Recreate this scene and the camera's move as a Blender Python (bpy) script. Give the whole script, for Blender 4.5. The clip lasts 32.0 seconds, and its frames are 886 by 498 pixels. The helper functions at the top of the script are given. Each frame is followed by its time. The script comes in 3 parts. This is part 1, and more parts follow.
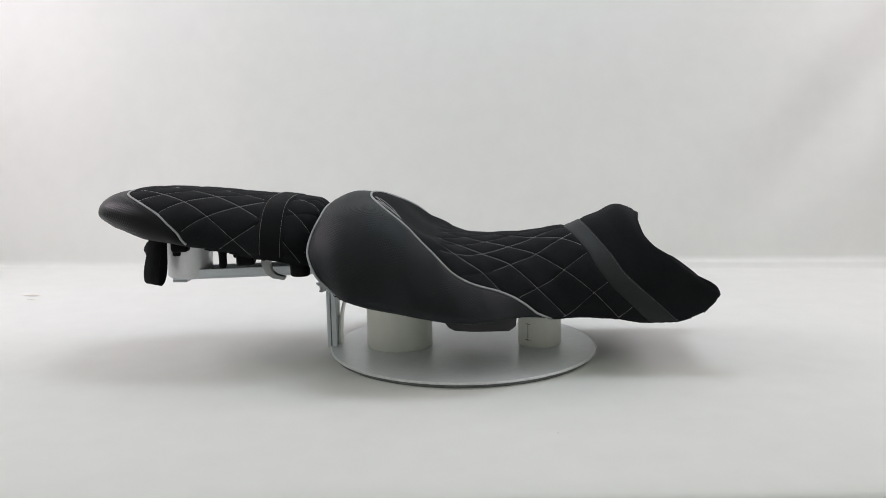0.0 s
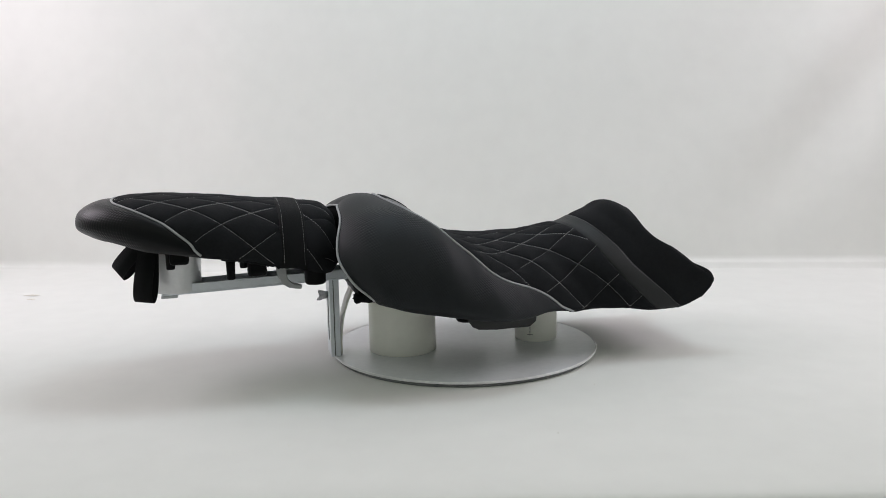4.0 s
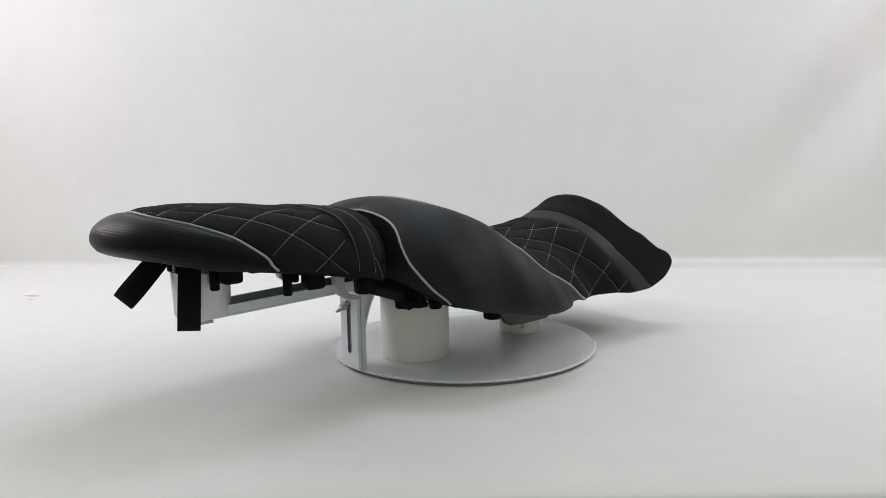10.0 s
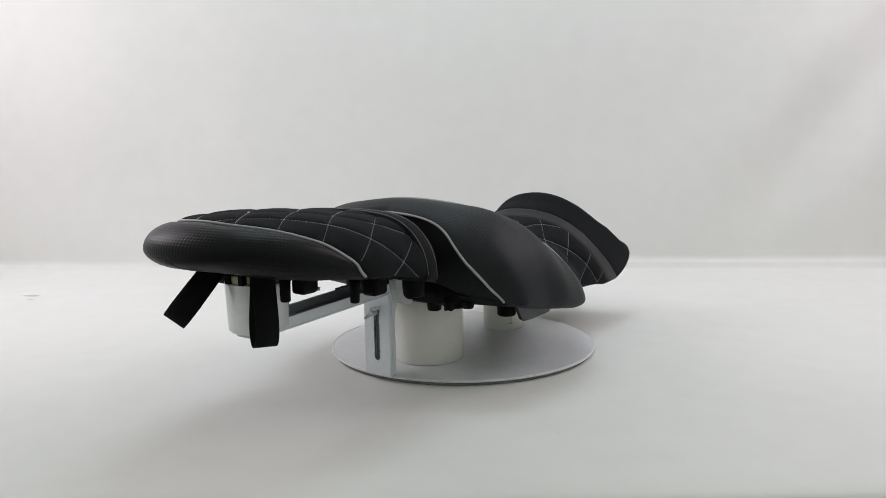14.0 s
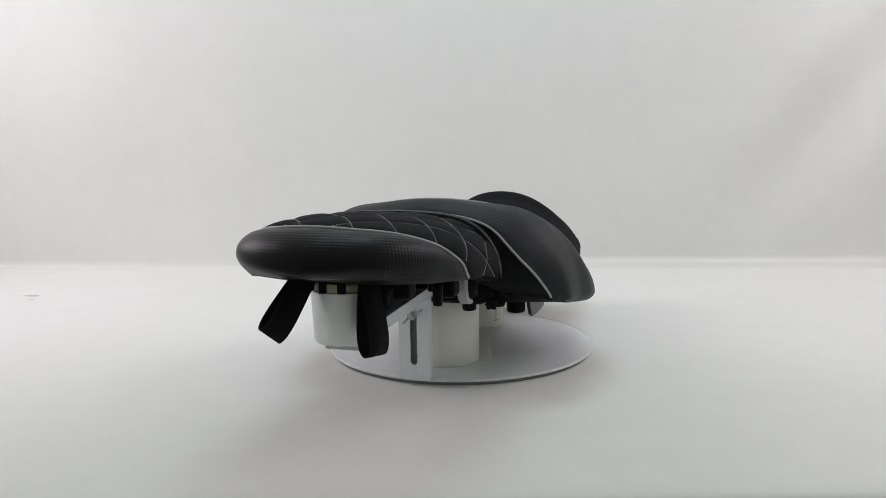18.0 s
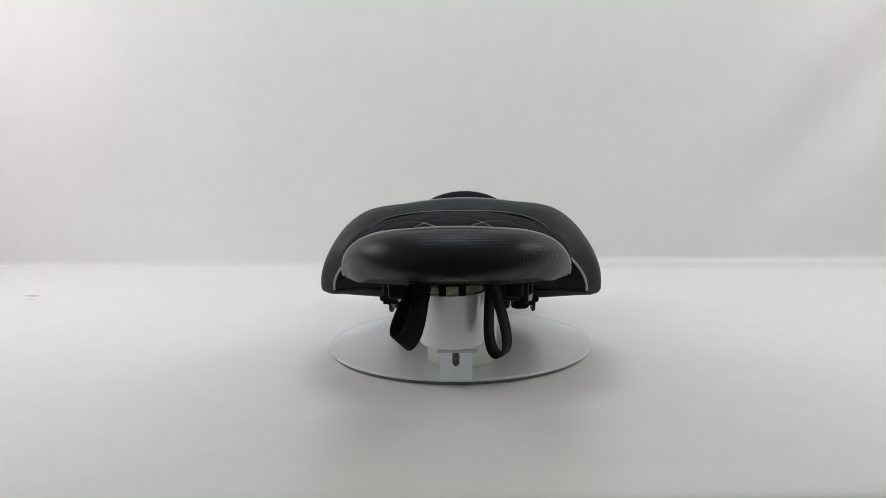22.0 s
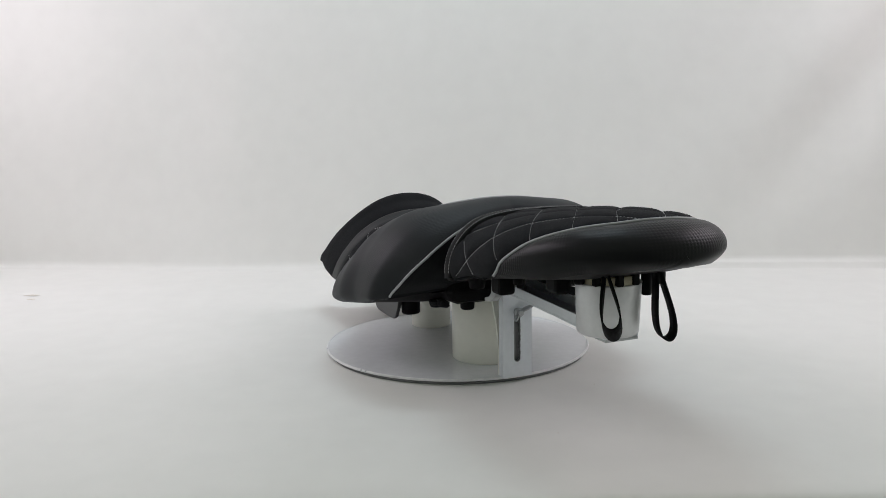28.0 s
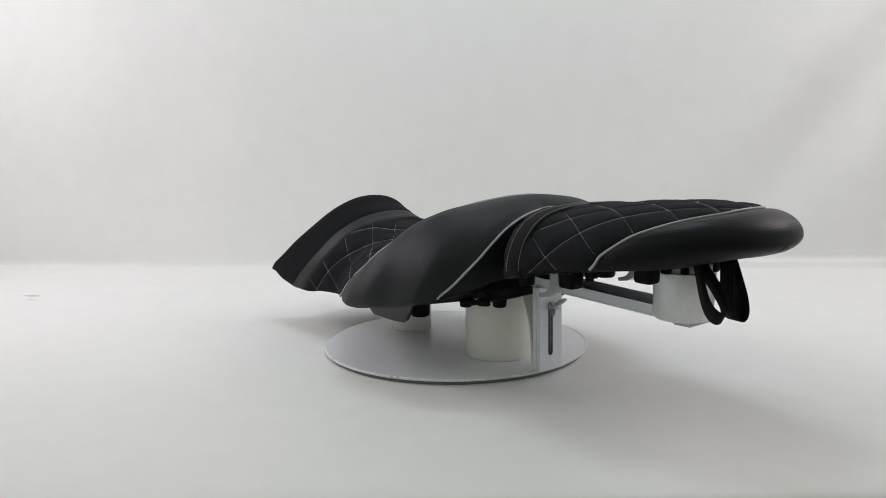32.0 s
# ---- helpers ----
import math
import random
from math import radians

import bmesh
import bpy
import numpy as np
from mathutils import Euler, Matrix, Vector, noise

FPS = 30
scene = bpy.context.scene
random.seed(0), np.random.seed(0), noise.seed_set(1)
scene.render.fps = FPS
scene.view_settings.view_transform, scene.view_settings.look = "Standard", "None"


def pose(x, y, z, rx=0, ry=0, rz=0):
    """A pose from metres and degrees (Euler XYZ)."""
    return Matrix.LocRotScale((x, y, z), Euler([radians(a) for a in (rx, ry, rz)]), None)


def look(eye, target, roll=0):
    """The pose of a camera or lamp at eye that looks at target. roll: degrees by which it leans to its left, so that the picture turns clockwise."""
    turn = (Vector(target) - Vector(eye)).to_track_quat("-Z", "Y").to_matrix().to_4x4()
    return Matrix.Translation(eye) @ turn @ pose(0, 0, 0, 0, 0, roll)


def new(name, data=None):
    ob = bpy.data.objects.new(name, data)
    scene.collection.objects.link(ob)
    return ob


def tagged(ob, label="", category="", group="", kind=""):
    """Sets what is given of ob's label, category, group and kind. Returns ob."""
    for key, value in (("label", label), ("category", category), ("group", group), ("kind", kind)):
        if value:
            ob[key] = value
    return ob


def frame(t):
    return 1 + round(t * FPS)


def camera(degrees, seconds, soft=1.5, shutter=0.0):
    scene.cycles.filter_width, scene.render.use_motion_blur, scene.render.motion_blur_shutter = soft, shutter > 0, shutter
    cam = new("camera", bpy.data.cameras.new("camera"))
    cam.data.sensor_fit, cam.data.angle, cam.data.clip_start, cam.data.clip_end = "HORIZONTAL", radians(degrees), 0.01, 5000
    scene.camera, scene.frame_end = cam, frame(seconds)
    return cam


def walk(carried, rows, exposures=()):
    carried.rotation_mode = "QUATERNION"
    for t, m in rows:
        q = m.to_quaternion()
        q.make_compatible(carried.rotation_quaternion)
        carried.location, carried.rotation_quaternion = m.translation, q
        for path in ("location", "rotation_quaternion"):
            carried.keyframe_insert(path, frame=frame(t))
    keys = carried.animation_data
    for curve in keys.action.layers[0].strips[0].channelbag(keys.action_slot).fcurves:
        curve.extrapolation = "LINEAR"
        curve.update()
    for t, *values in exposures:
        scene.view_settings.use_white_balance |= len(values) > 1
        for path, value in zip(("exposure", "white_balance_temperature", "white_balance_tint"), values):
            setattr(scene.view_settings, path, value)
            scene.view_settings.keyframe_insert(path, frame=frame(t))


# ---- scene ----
cam = camera(54.43, 32.0, soft=0.4)
EYE = Vector((0, -1.44, 0.3980))
TILT, TURN = radians(8.922), radians(-0.862)
AHEAD = Vector((math.sin(TURN) * math.cos(TILT), math.cos(TURN) * math.cos(TILT), -math.sin(TILT)))
STAND = look(EYE, EYE + AHEAD, -0.961)
walk(cam, [(0, STAND), (32, STAND)], [(0, 0.0), (10, 0.0), (18, -0.08), (24, -0.12), (28, -0.10), (32, -0.06)])

FLOOR = 0.0181         # the stand's own zero lies this high over the floor


def turn_at(t):
    """The turntable's angle in degrees."""
    return -1.364 + 4.0934 * t


# ---- light: two big soft lamps at the sides of the tent, a cooler one overhead ----
world = bpy.data.worlds.new("world")
scene.world = world
world.use_nodes = True
world.node_tree.nodes["Background"].inputs["Color"].default_value = (0.945, 1.0, 0.905, 1)
world.node_tree.nodes["Background"].inputs["Strength"].default_value = 0.49
scene.view_settings.exposure = 0.0


def area(name, eye, target, wide, high, watts, colour):
    data = bpy.data.lights.new(name, "AREA")
    data.shape, data.size, data.size_y, data.energy, data.color = "RECTANGLE", wide, high, watts, colour
    lamp = new(name, data)
    lamp.matrix_world = look(eye, target)
    return lamp


area("softbox_lamp", (-1.50, 0.28, 1.00), (0, 0.20, 0.30), 0.8, 0.9, 11.2, (1.0, 0.90, 0.995))
area("softbox_lamp", (1.50, 0.24, 1.15), (0, 0.35, 0.35), 0.8, 0.9, 10.1, (1.0, 0.895, 0.99))
area("overhead_lamp", (0, 0.26, 1.75), (0, 0.50, 0.1), 0.7, 0.4, 6.1, (0.76, 0.91, 1.0))


# ---- materials ----
def material(name, colour, rough=0.6, metal=0.0, vary=0.0, scale=40.0, bump=0.0, bump_scale=300.0, sheen=0.0, coat=0.0, spec=0.5, second=None, detail=4.0, wrinkle=0.0):
    """A surface with a base colour, two scales of variation and a fine relief."""
    m = bpy.data.materials.new(name)
    m.use_nodes = True
    nt = m.node_tree
    n, link = nt.nodes, nt.links.new
    b = n["Principled BSDF"]
    b.inputs["Roughness"].default_value, b.inputs["Metallic"].default_value = rough, metal
    b.inputs["Sheen Weight"].default_value, b.inputs["Coat Weight"].default_value = sheen, coat
    b.inputs["Specular IOR Level"].default_value = spec
    b.inputs["Sheen Roughness"].default_value = 0.5
    tc = n.new("ShaderNodeTexCoord")
    one, two = n.new("ShaderNodeTexNoise"), n.new("ShaderNodeTexNoise")
    one.inputs["Scale"].default_value, two.inputs["Scale"].default_value = scale, scale * 9
    one.inputs["Detail"].default_value = detail
    link(tc.outputs["Object"], one.inputs["Vector"])
    link(tc.outputs["Object"], two.inputs["Vector"])
    add = n.new("ShaderNodeMath")
    add.operation = "ADD"
    link(one.outputs["Fac"], add.inputs[0])
    link(two.outputs["Fac"], add.inputs[1])
    ramp = n.new("ShaderNodeValToRGB")
    half = n.new("ShaderNodeMath")
    half.operation, half.inputs[1].default_value = "MULTIPLY", 0.5
    link(add.outputs[0], half.inputs[0])
    link(half.outputs[0], ramp.inputs["Fac"])
    dark = [c * (1 - vary) for c in colour]
    light = second if second else [min(1, c * (1 + vary)) for c in colour]
    ramp.color_ramp.elements[0].position, ramp.color_ramp.elements[1].position = 0.3, 0.7
    ramp.color_ramp.elements[0].color, ramp.color_ramp.elements[1].color = (*dark, 1), (*light, 1)
    link(ramp.outputs["Color"], b.inputs["Base Color"])
    if bump:
        fine, bp = n.new("ShaderNodeTexNoise"), n.new("ShaderNodeBump")
        fine.inputs["Scale"].default_value, fine.inputs["Detail"].default_value = bump_scale, 3
        link(tc.outputs["Object"], fine.inputs["Vector"])
        bp.inputs["Strength"].default_value, bp.inputs["Distance"].default_value = bump, 0.001
        link(fine.outputs["Fac"], bp.inputs["Height"])
        link(bp.outputs["Normal"], b.inputs["Normal"])
        if wrinkle:                # slack, soft unevenness of a hanging cloth
            big, wp = n.new("ShaderNodeTexNoise"), n.new("ShaderNodeBump")
            big.inputs["Scale"].default_value, big.inputs["Detail"].default_value = 3.5, 2
            link(tc.outputs["Object"], big.inputs["Vector"])
            wp.inputs["Strength"].default_value, wp.inputs["Distance"].default_value = 1.0, wrinkle
            link(big.outputs["Fac"], wp.inputs["Height"])
            link(wp.outputs["Normal"], bp.inputs["Normal"])
    return m


def weave_vinyl(name, colour, rough, size, depth, spec=0.3, worn=False):
    """Vinyl embossed with a fine square weave; the UV map is in metres. worn: relief deeper on the left, standing in
    for the light there.
    """
    m = material(name, colour, rough, vary=0.12, scale=25, spec=spec)
    nt = m.node_tree
    n, link = nt.nodes, nt.links.new
    b = n["Principled BSDF"]
    uv = n.new("ShaderNodeUVMap")
    sep = n.new("ShaderNodeSeparateXYZ")
    link(uv.outputs["UV"], sep.inputs[0])

    def wave(socket):
        k = n.new("ShaderNodeMath")
        k.operation, k.inputs[1].default_value = "MULTIPLY", 2 * math.pi / size
        s = n.new("ShaderNodeMath")
        s.operation = "COSINE"
        link(socket, k.inputs[0])
        link(k.outputs[0], s.inputs[0])
        return s.outputs[0]

    mul = n.new("ShaderNodeMath")
    mul.operation = "ADD"
    link(wave(sep.outputs[0]), mul.inputs[0])
    link(wave(sep.outputs[1]), mul.inputs[1])
    # the relief fades in patches, standing in for uneven light on the weave
    patch, tc = n.new("ShaderNodeTexNoise"), n.new("ShaderNodeTexCoord")
    patch.inputs["Scale"].default_value = 14
    link(tc.outputs["Object"], patch.inputs["Vector"])
    rng = n.new("ShaderNodeMapRange")
    rng.inputs["From Min"].default_value, rng.inputs["From Max"].default_value = 0.46, 0.68
    rng.inputs["To Min"].default_value = 0.06
    link(patch.outputs["Fac"], rng.inputs["Value"])
    hgt = n.new("ShaderNodeMath")
    hgt.operation = "MULTIPLY"
    sharp = n.new("ShaderNodeMapRange")      # flat ribs with small square pits between
    sharp.inputs["From Min"].default_value, sharp.inputs["From Max"].default_value = -1.3, 0.6
    sharp.inputs["To Min"].default_value = -1.0
    link(mul.outputs[0], sharp.inputs["Value"])
    link(sharp.outputs["Result"], hgt.inputs[0])
    link(rng.outputs["Result"], hgt.inputs[1])
    bp = n.new("ShaderNodeBump")
    bp.inputs["Strength"].default_value, bp.inputs["Distance"].default_value = 0.9, depth
    if worn:                       # shallower on the right, where the light shows less of the weave
        side, side_depth, by_side = n.new("ShaderNodeSeparateXYZ"), n.new("ShaderNodeMapRange"), n.new("ShaderNodeMath")
        link(tc.outputs["Object"], side.inputs[0])
        link(side.outputs[1], side_depth.inputs["Value"])
        side_depth.inputs["From Min"].default_value, side_depth.inputs["From Max"].default_value = -0.08, 0.06
        side_depth.inputs["To Min"].default_value, side_depth.inputs["To Max"].default_value = 1.9, 0.45
        by_side.operation = "MULTIPLY"
        link(hgt.outputs[0], by_side.inputs[0])
        link(side_depth.outputs["Result"], by_side.inputs[1])
        hgt = by_side
    link(hgt.outputs[0], bp.inputs["Height"])
    link(bp.outputs["Normal"], b.inputs["Normal"])
    return m


FABRIC = material("tent_fabric", (0.80, 0.803, 0.772), 0.9, vary=0.025, scale=2.2, bump=0.15, bump_scale=900, sheen=0.1, wrinkle=0.012)
ROOM = material("dim_room_paint", (0.5, 0.5, 0.5), 0.9, vary=0.05, scale=2)
SUEDE = material("black_suede", (0.0108, 0.0117, 0.0133), 0.95, vary=0.25, scale=30, bump=0.35, bump_scale=1500, sheen=0.02, spec=0.12)
SMOOTH_SUEDE = material("plain_black_suede", (0.0104, 0.0112, 0.0126), 0.95, vary=0.2, scale=20, bump=0.25, bump_scale=1500, sheen=0.02, spec=0.12)
VINYL = weave_vinyl("black_weave_vinyl", (0.0098, 0.0120, 0.0144), 0.54, 0.0047, 0.00014, 0.25, True)
GLOSS_VINYL = weave_vinyl("glossy_weave_vinyl", (0.0030, 0.0036, 0.0045), 0.40, 0.0043, 0.00015, 0.17)
BAND = weave_vinyl("dark_grey_vinyl", (0.0150, 0.0160, 0.0172), 0.55, 0.0046, 0.00011)
WEBBING = material("black_webbing", (0.0035, 0.004, 0.0046), 0.85, vary=0.2, scale=90, bump=0.5, bump_scale=1600, spec=0.2)
PIPING = material("light_grey_piping", (0.34, 0.35, 0.36), 0.4, vary=0.06, scale=60)
THREAD = material("light_grey_thread", (0.33, 0.33, 0.33), 0.7, vary=0.15, scale=300)
PLASTIC = material("black_plastic", (0.004, 0.004, 0.0045), 0.55, vary=0.15, scale=50, bump=0.1, bump_scale=500, spec=0.09)
WHITE = material("white_paint", (0.76, 0.80, 0.84), 0.42, vary=0.05, scale=12, bump=0.08, bump_scale=160)
DISC = material("silver_grey_paint", (0.85, 0.875, 0.90), 0.26, metal=0.05, vary=0.05, scale=9, bump=0.08, bump_scale=220)
CUP = material("satin_silver_cup", (0.72, 0.73, 0.74), 0.34, metal=0.34, vary=0.06, scale=14, bump=0.08, bump_scale=160)
# dark tone that puts the shade of a narrow gap into the colour
BASE = material("shadow_gap_grey", (0.17, 0.175, 0.18), 0.6, vary=0.2, scale=30)
RIM = material("chipped_white_edge", (0.74, 0.75, 0.76), 0.45, vary=0.10, scale=14, second=(0.86, 0.86, 0.86))
PVC = material("cream_white_pvc", (0.90, 0.90, 0.82), 0.34, vary=0.03, scale=10)
BRASS = material("cream_plastic", (0.60, 0.55, 0.40), 0.5, vary=0.15, scale=60)
ZINC = material("zinc_steel", (0.42, 0.43, 0.44), 0.4, metal=0.85, vary=0.15, scale=80)
HOOK = material("light_grey_plastic", (0.36, 0.37, 0.37), 0.35, vary=0.08, scale=40)
FIN = material("dark_grey_plastic", (0.017, 0.018, 0.018), 0.42, vary=0.1, scale=40, bump=0.1, bump_scale=600)
INK = material("pencil_mark", (0.12, 0.12, 0.12), 0.8)
SLOT = material("worn_bare_steel", (0.22, 0.23, 0.235), 0.5, metal=0.5, vary=0.5, scale=160, second=(0.5, 0.52, 0.53))
BACKBAR = material("worn_grey_paint", (0.50, 0.52, 0.53), 0.5, vary=0.2, scale=90)
DIRT = material("floor_dirt", (0.74, 0.71, 0.64), 0.9, vary=0.06, scale=120)
# ---- seat surfaces: u runs from tail to nose, v from the left lower edge (-1) over the top (0) to the right (1) ----
MID = -0.0094   # the seats' plane of symmetry


def smooth(x, table):
    """A smooth curve through (x, y) knots, with no overshoot."""
    xs, ys = table[0], table[1]
    x = np.clip(np.asarray(x, float), xs[0], xs[-1])
    xs, ys = np.asarray(xs, float), np.asarray(ys, float)
    h, d = np.diff(xs), np.diff(ys) / np.diff(xs)
    m = np.empty_like(ys)
    m[0], m[-1] = d[0], d[-1]
    m[1:-1] = np.where(d[:-1] * d[1:] > 0, 2 * d[:-1] * d[1:] / np.where(d[:-1] + d[1:] == 0, 1, d[:-1] + d[1:]), 0)
    i = np.clip(np.searchsorted(xs, x, side="right") - 1, 0, len(h) - 1)
    t = (x - xs[i]) / h[i]
    return ((2 * t**3 - 3 * t**2 + 1) * ys[i] + (t**3 - 2 * t**2 + t) * h[i] * m[i]
            + (3 * t**2 - 2 * t**3) * ys[i + 1] + (t**3 - t**2) * h[i] * m[i + 1])


RIDER_TOP = ([-.205, -.19, -.16, -.131, -.101, -.072, -.042, -.004, .046, .105, .164, .19, .211, .239, .269, .289, .304, .312], [.2304, .2433, .2518, .2508, .239, .213, .191, .18, .1765, .1796, .1877, .1928, .2029, .2124, .2253, .2192, .2058, .1944])
RIDER_SWEEP = ([0, .2, .4, .55, .66, .752, .805, .85, .9, .95, 1], [.0304, .031, .0425, .0632, .0958, .102, .1240, .1235, .1205, .1180, .1109])
RIDER_HALF = ([-.17, -.14, -.09, -.04, .01, .06, .1, .139, .2, .29, .34, .4], [.188, .2106, .2147, .2251, .2223, .2013, .1706, .1549, .1313, .1369, .1344, .1342])
RIDER_LOW = ([-.17, -.122, -.043, .009, .098, .16, .25, .29, .335, .36, .383, .405], [.1205, .1010, .0870, .0790, .0768, .0686, .0649, .0592, .0590, .0645, .0748, .0900])
RIDER_POWER = ([0, .15, .3, .5, .8, 1], [1.962, 2.0308, 1.9987, 2.3556, 2.3058, 1.9513])
RIDER_BOLSTER = ([0, .12, .2, .26, .32, .38, .45, 1], [-.002, .0143, .018, .026, .026, .014, .003, -.004])
RIDER_TAIL = ([0, .05, .12, .3, 1], [-.0218, -.0108, .0007, -.0027, -.0092])
RIDER_LEAN = ([0, .3, .78, .85, .9, .95, 1], [2.3782, 1.3298, .72, .84, .98, 1.15, 1.25])
SEAT_TILT = ([0, 1], [.011, -.0003])   # both seats lean a little to their right


RIDER_ROUND = ([0, .1, .3, .5, .7, 1], [1.5986, 1.9063, 1.9714, 1.8202, 1.6945, 1.6381])   # how far round the section goes, in radians
RIDER_WAIST = ([0, .1, .3, .5, .7, 1], [-.0686, .0953, .1405, .0816, .0838, .0212])   # height of the widest line


def rider(u, v, bolster=1.0):
    """Points of the rider seat's cover; bolster=0 leaves the raised wings out."""
    u, v = np.asarray(u, float), np.asarray(v, float)
    a = np.clip(np.abs(v), 0, 1)
    xc = -.205 + .517 * u
    xb = xc + smooth(u, RIDER_SWEEP)
    low = smooth(xb, RIDER_LOW) - .008 * (v > 0) * np.clip((u - .86) / .1, 0, 1)      # the right lobe hangs a little lower
    zc, zb, yb, n = smooth(xc, RIDER_TOP), low, smooth(xb, RIDER_HALF), smooth(u, RIDER_POWER)
    end = smooth(u, RIDER_ROUND)
    zm = zb + (zc - zb) * smooth(u, RIDER_WAIST)
    c, s = np.cos(a * end), np.sin(a * end)
    cy = np.abs(s) ** (2 / n)
    z = np.where(c > 0, zm + (zc - zm) * np.abs(c) ** (2 / n), zm - (zm - zb) * (np.abs(c) / np.abs(np.cos(end))) ** (2 / n))
    down = np.clip((zc - z) / (zc - zb), 0, 1)
    x = xc + (xb - xc) * down ** smooth(u, RIDER_LEAN) + smooth(u, RIDER_TAIL) * np.sin(a * np.pi)
    y = np.sign(v) * yb * cy * (1 + .03 * (v > 0) * np.clip((u - .8) / .1, 0, 1))
    z = z + bolster * smooth(u, RIDER_BOLSTER) * np.exp(-((a * end - .785) / np.where(a * end < .785, .314, .5)) ** 2) - (SEAT_TILT[1][0] - .024 * down * np.clip((.2 - x) / .15, 0, 1)) * y
    return np.stack([x, MID + y, z], -1)


PILLION_TOP = ([-.6, -.55, -.51, -.455, -.385, -.338, -.262, -.232, -.216, -.209], [.2581, .2673, .2665, .2627, .2566, .2514, .2445, .2412, .230, .212])
PILLION_LOW = ([-.6, -.54, -.484, -.44, -.4, -.354, -.308, -.276, -.226, -.209], [.2055, .2041, .192, .1878, .1826, .1782, .168, .1618, .1472, .16])
PILLION_HALF = ([-.6, -.52, -.47, -.4, -.32, -.298, -.266, -.245, -.222, -.209], [.1345, .1251, .1273, .1379, .1405, .1430, .1360, .1230, .0990, .0780])
PILLION_POWER = ([-.608, -.5, -.4, -.209], [2.0262, 2.0836, 2.4332, 2.4823])
PILLION_END = ([0, 1, 2, 3, 4, 5], [-0.5865, -.4012, 2.25, 2.7167, 3.9513, .2305])   # tip, where the taper starts, three powers, the tip's height


PILLION_ASIDE = ([0, 1], [.0002, .0033])   # the pillion stands a little askew
PILLION_ROUND = ([-.6, -.575, -.54, -.5, -.42, -.35, -.209], [2.80, 2.62, 2.15, 1.9838, 1.8472, 1.6202, 1.5708])   # how far round the section goes, in radians
PILLION_WAIST = ([-.6, -.5, -.42, -.35, -.209], [.4513, .3695, .1651, .0365, .0124])   # height of the widest line


def pillion(u, v):
    u, v = np.asarray(u, float), np.asarray(v, float)
    a = np.clip(np.abs(v), 0, 1)
    tip, start, p1, p2, p3, high = PILLION_END[1]
    x = tip + (-.209 - tip) * u ** 1.6
    w = np.clip((start - x) / (start - tip), 0, 1)
    g1, g2, g3 = [(1 - w ** q) ** (1 / q) for q in (p1, p2, p3)]
    zc, zb, yb, n = high + (smooth(x, PILLION_TOP) - high) * g2, high + (smooth(x, PILLION_LOW) - high) * g3, smooth(x, PILLION_HALF) * g1, smooth(x, PILLION_POWER)
    end = smooth(x, PILLION_ROUND)
    zm = zb + (zc - zb) * smooth(x, PILLION_WAIST)
    c, s = np.cos(a * end), np.sin(a * end)
    cy = np.abs(s) ** (2 / n)
    z = np.where(c > 0, zm + (zc - zm) * np.abs(c) ** (2 / n), zm - (zm - zb) * (np.abs(c) / np.abs(np.cos(end))) ** (2 / n))
    y = np.sign(v) * yb * cy
    return np.stack([x + 0 * a, MID + y + PILLION_ASIDE[1][0] + PILLION_ASIDE[1][1] * (x + .4), z - SEAT_TILT[1][1] * y], -1)


# ---- mesh helpers ----
def mesh_of(name, verts, faces, mat, uvs=None, flat=False):
    me = bpy.data.meshes.new(name)
    me.from_pydata([tuple(map(float, p)) for p in verts], [], faces)
    if uvs is not None:
        layer = me.uv_layers.new(name="UVMap")
        idx = np.empty(len(me.loops), int)
        me.loops.foreach_get("vertex_index", idx)
        layer.data.foreach_set("uv", np.asarray(uvs, np.float32)[idx].ravel())
    me.polygons.foreach_set("use_smooth", [not flat] * len(me.polygons))
    me.materials.append(mat)
    me.update()
    return me


def part(name, data, mat, parent, label=""):
    """Links a bmesh, or a mesh, as one object under a thing or a part."""
    if isinstance(data, bmesh.types.BMesh):
        bmesh.ops.recalc_face_normals(data, faces=data.faces)
        me = bpy.data.meshes.new(name)
        data.to_mesh(me)
        data.free()
        me.materials.append(mat)
    else:
        me = data
    ob = new(name, me)
    ob.parent = parent
    return tagged(ob, label)


def thing(name, label, category, z=0.0):
    ob = new(name)
    ob.empty_display_size = 0.05
    ob.location = (0, 0, z)
    return tagged(ob, label, category)


def grid_faces(nu, nv):
    i, j = np.meshgrid(np.arange(nu - 1), np.arange(nv - 1), indexing="ij")
    a = (i * nv + j).ravel()
    return np.stack([a, a + nv, a + nv + 1, a + 1], 1).tolist()


def normals(surface, u, v):
    e = 2e-3
    u0, u1 = np.clip(u - e, 0.004, 1.05), np.clip(u + e, 0.008, 1.05)
    v0, v1 = np.clip(v - e, -1, 1), np.clip(v + e, -1, 1)
    n = np.cross(surface(u1, v) - surface(u0, v), surface(u, v1) - surface(u, v0))
    return n / np.maximum(np.linalg.norm(n, axis=-1, keepdims=True), 1e-9)


def lengths(X, axis):
    d = np.linalg.norm(np.diff(X, axis=axis), axis=-1)
    zero = np.zeros_like(np.take(d, [0], axis))
    return np.concatenate([zero, np.cumsum(d, axis)], axis)


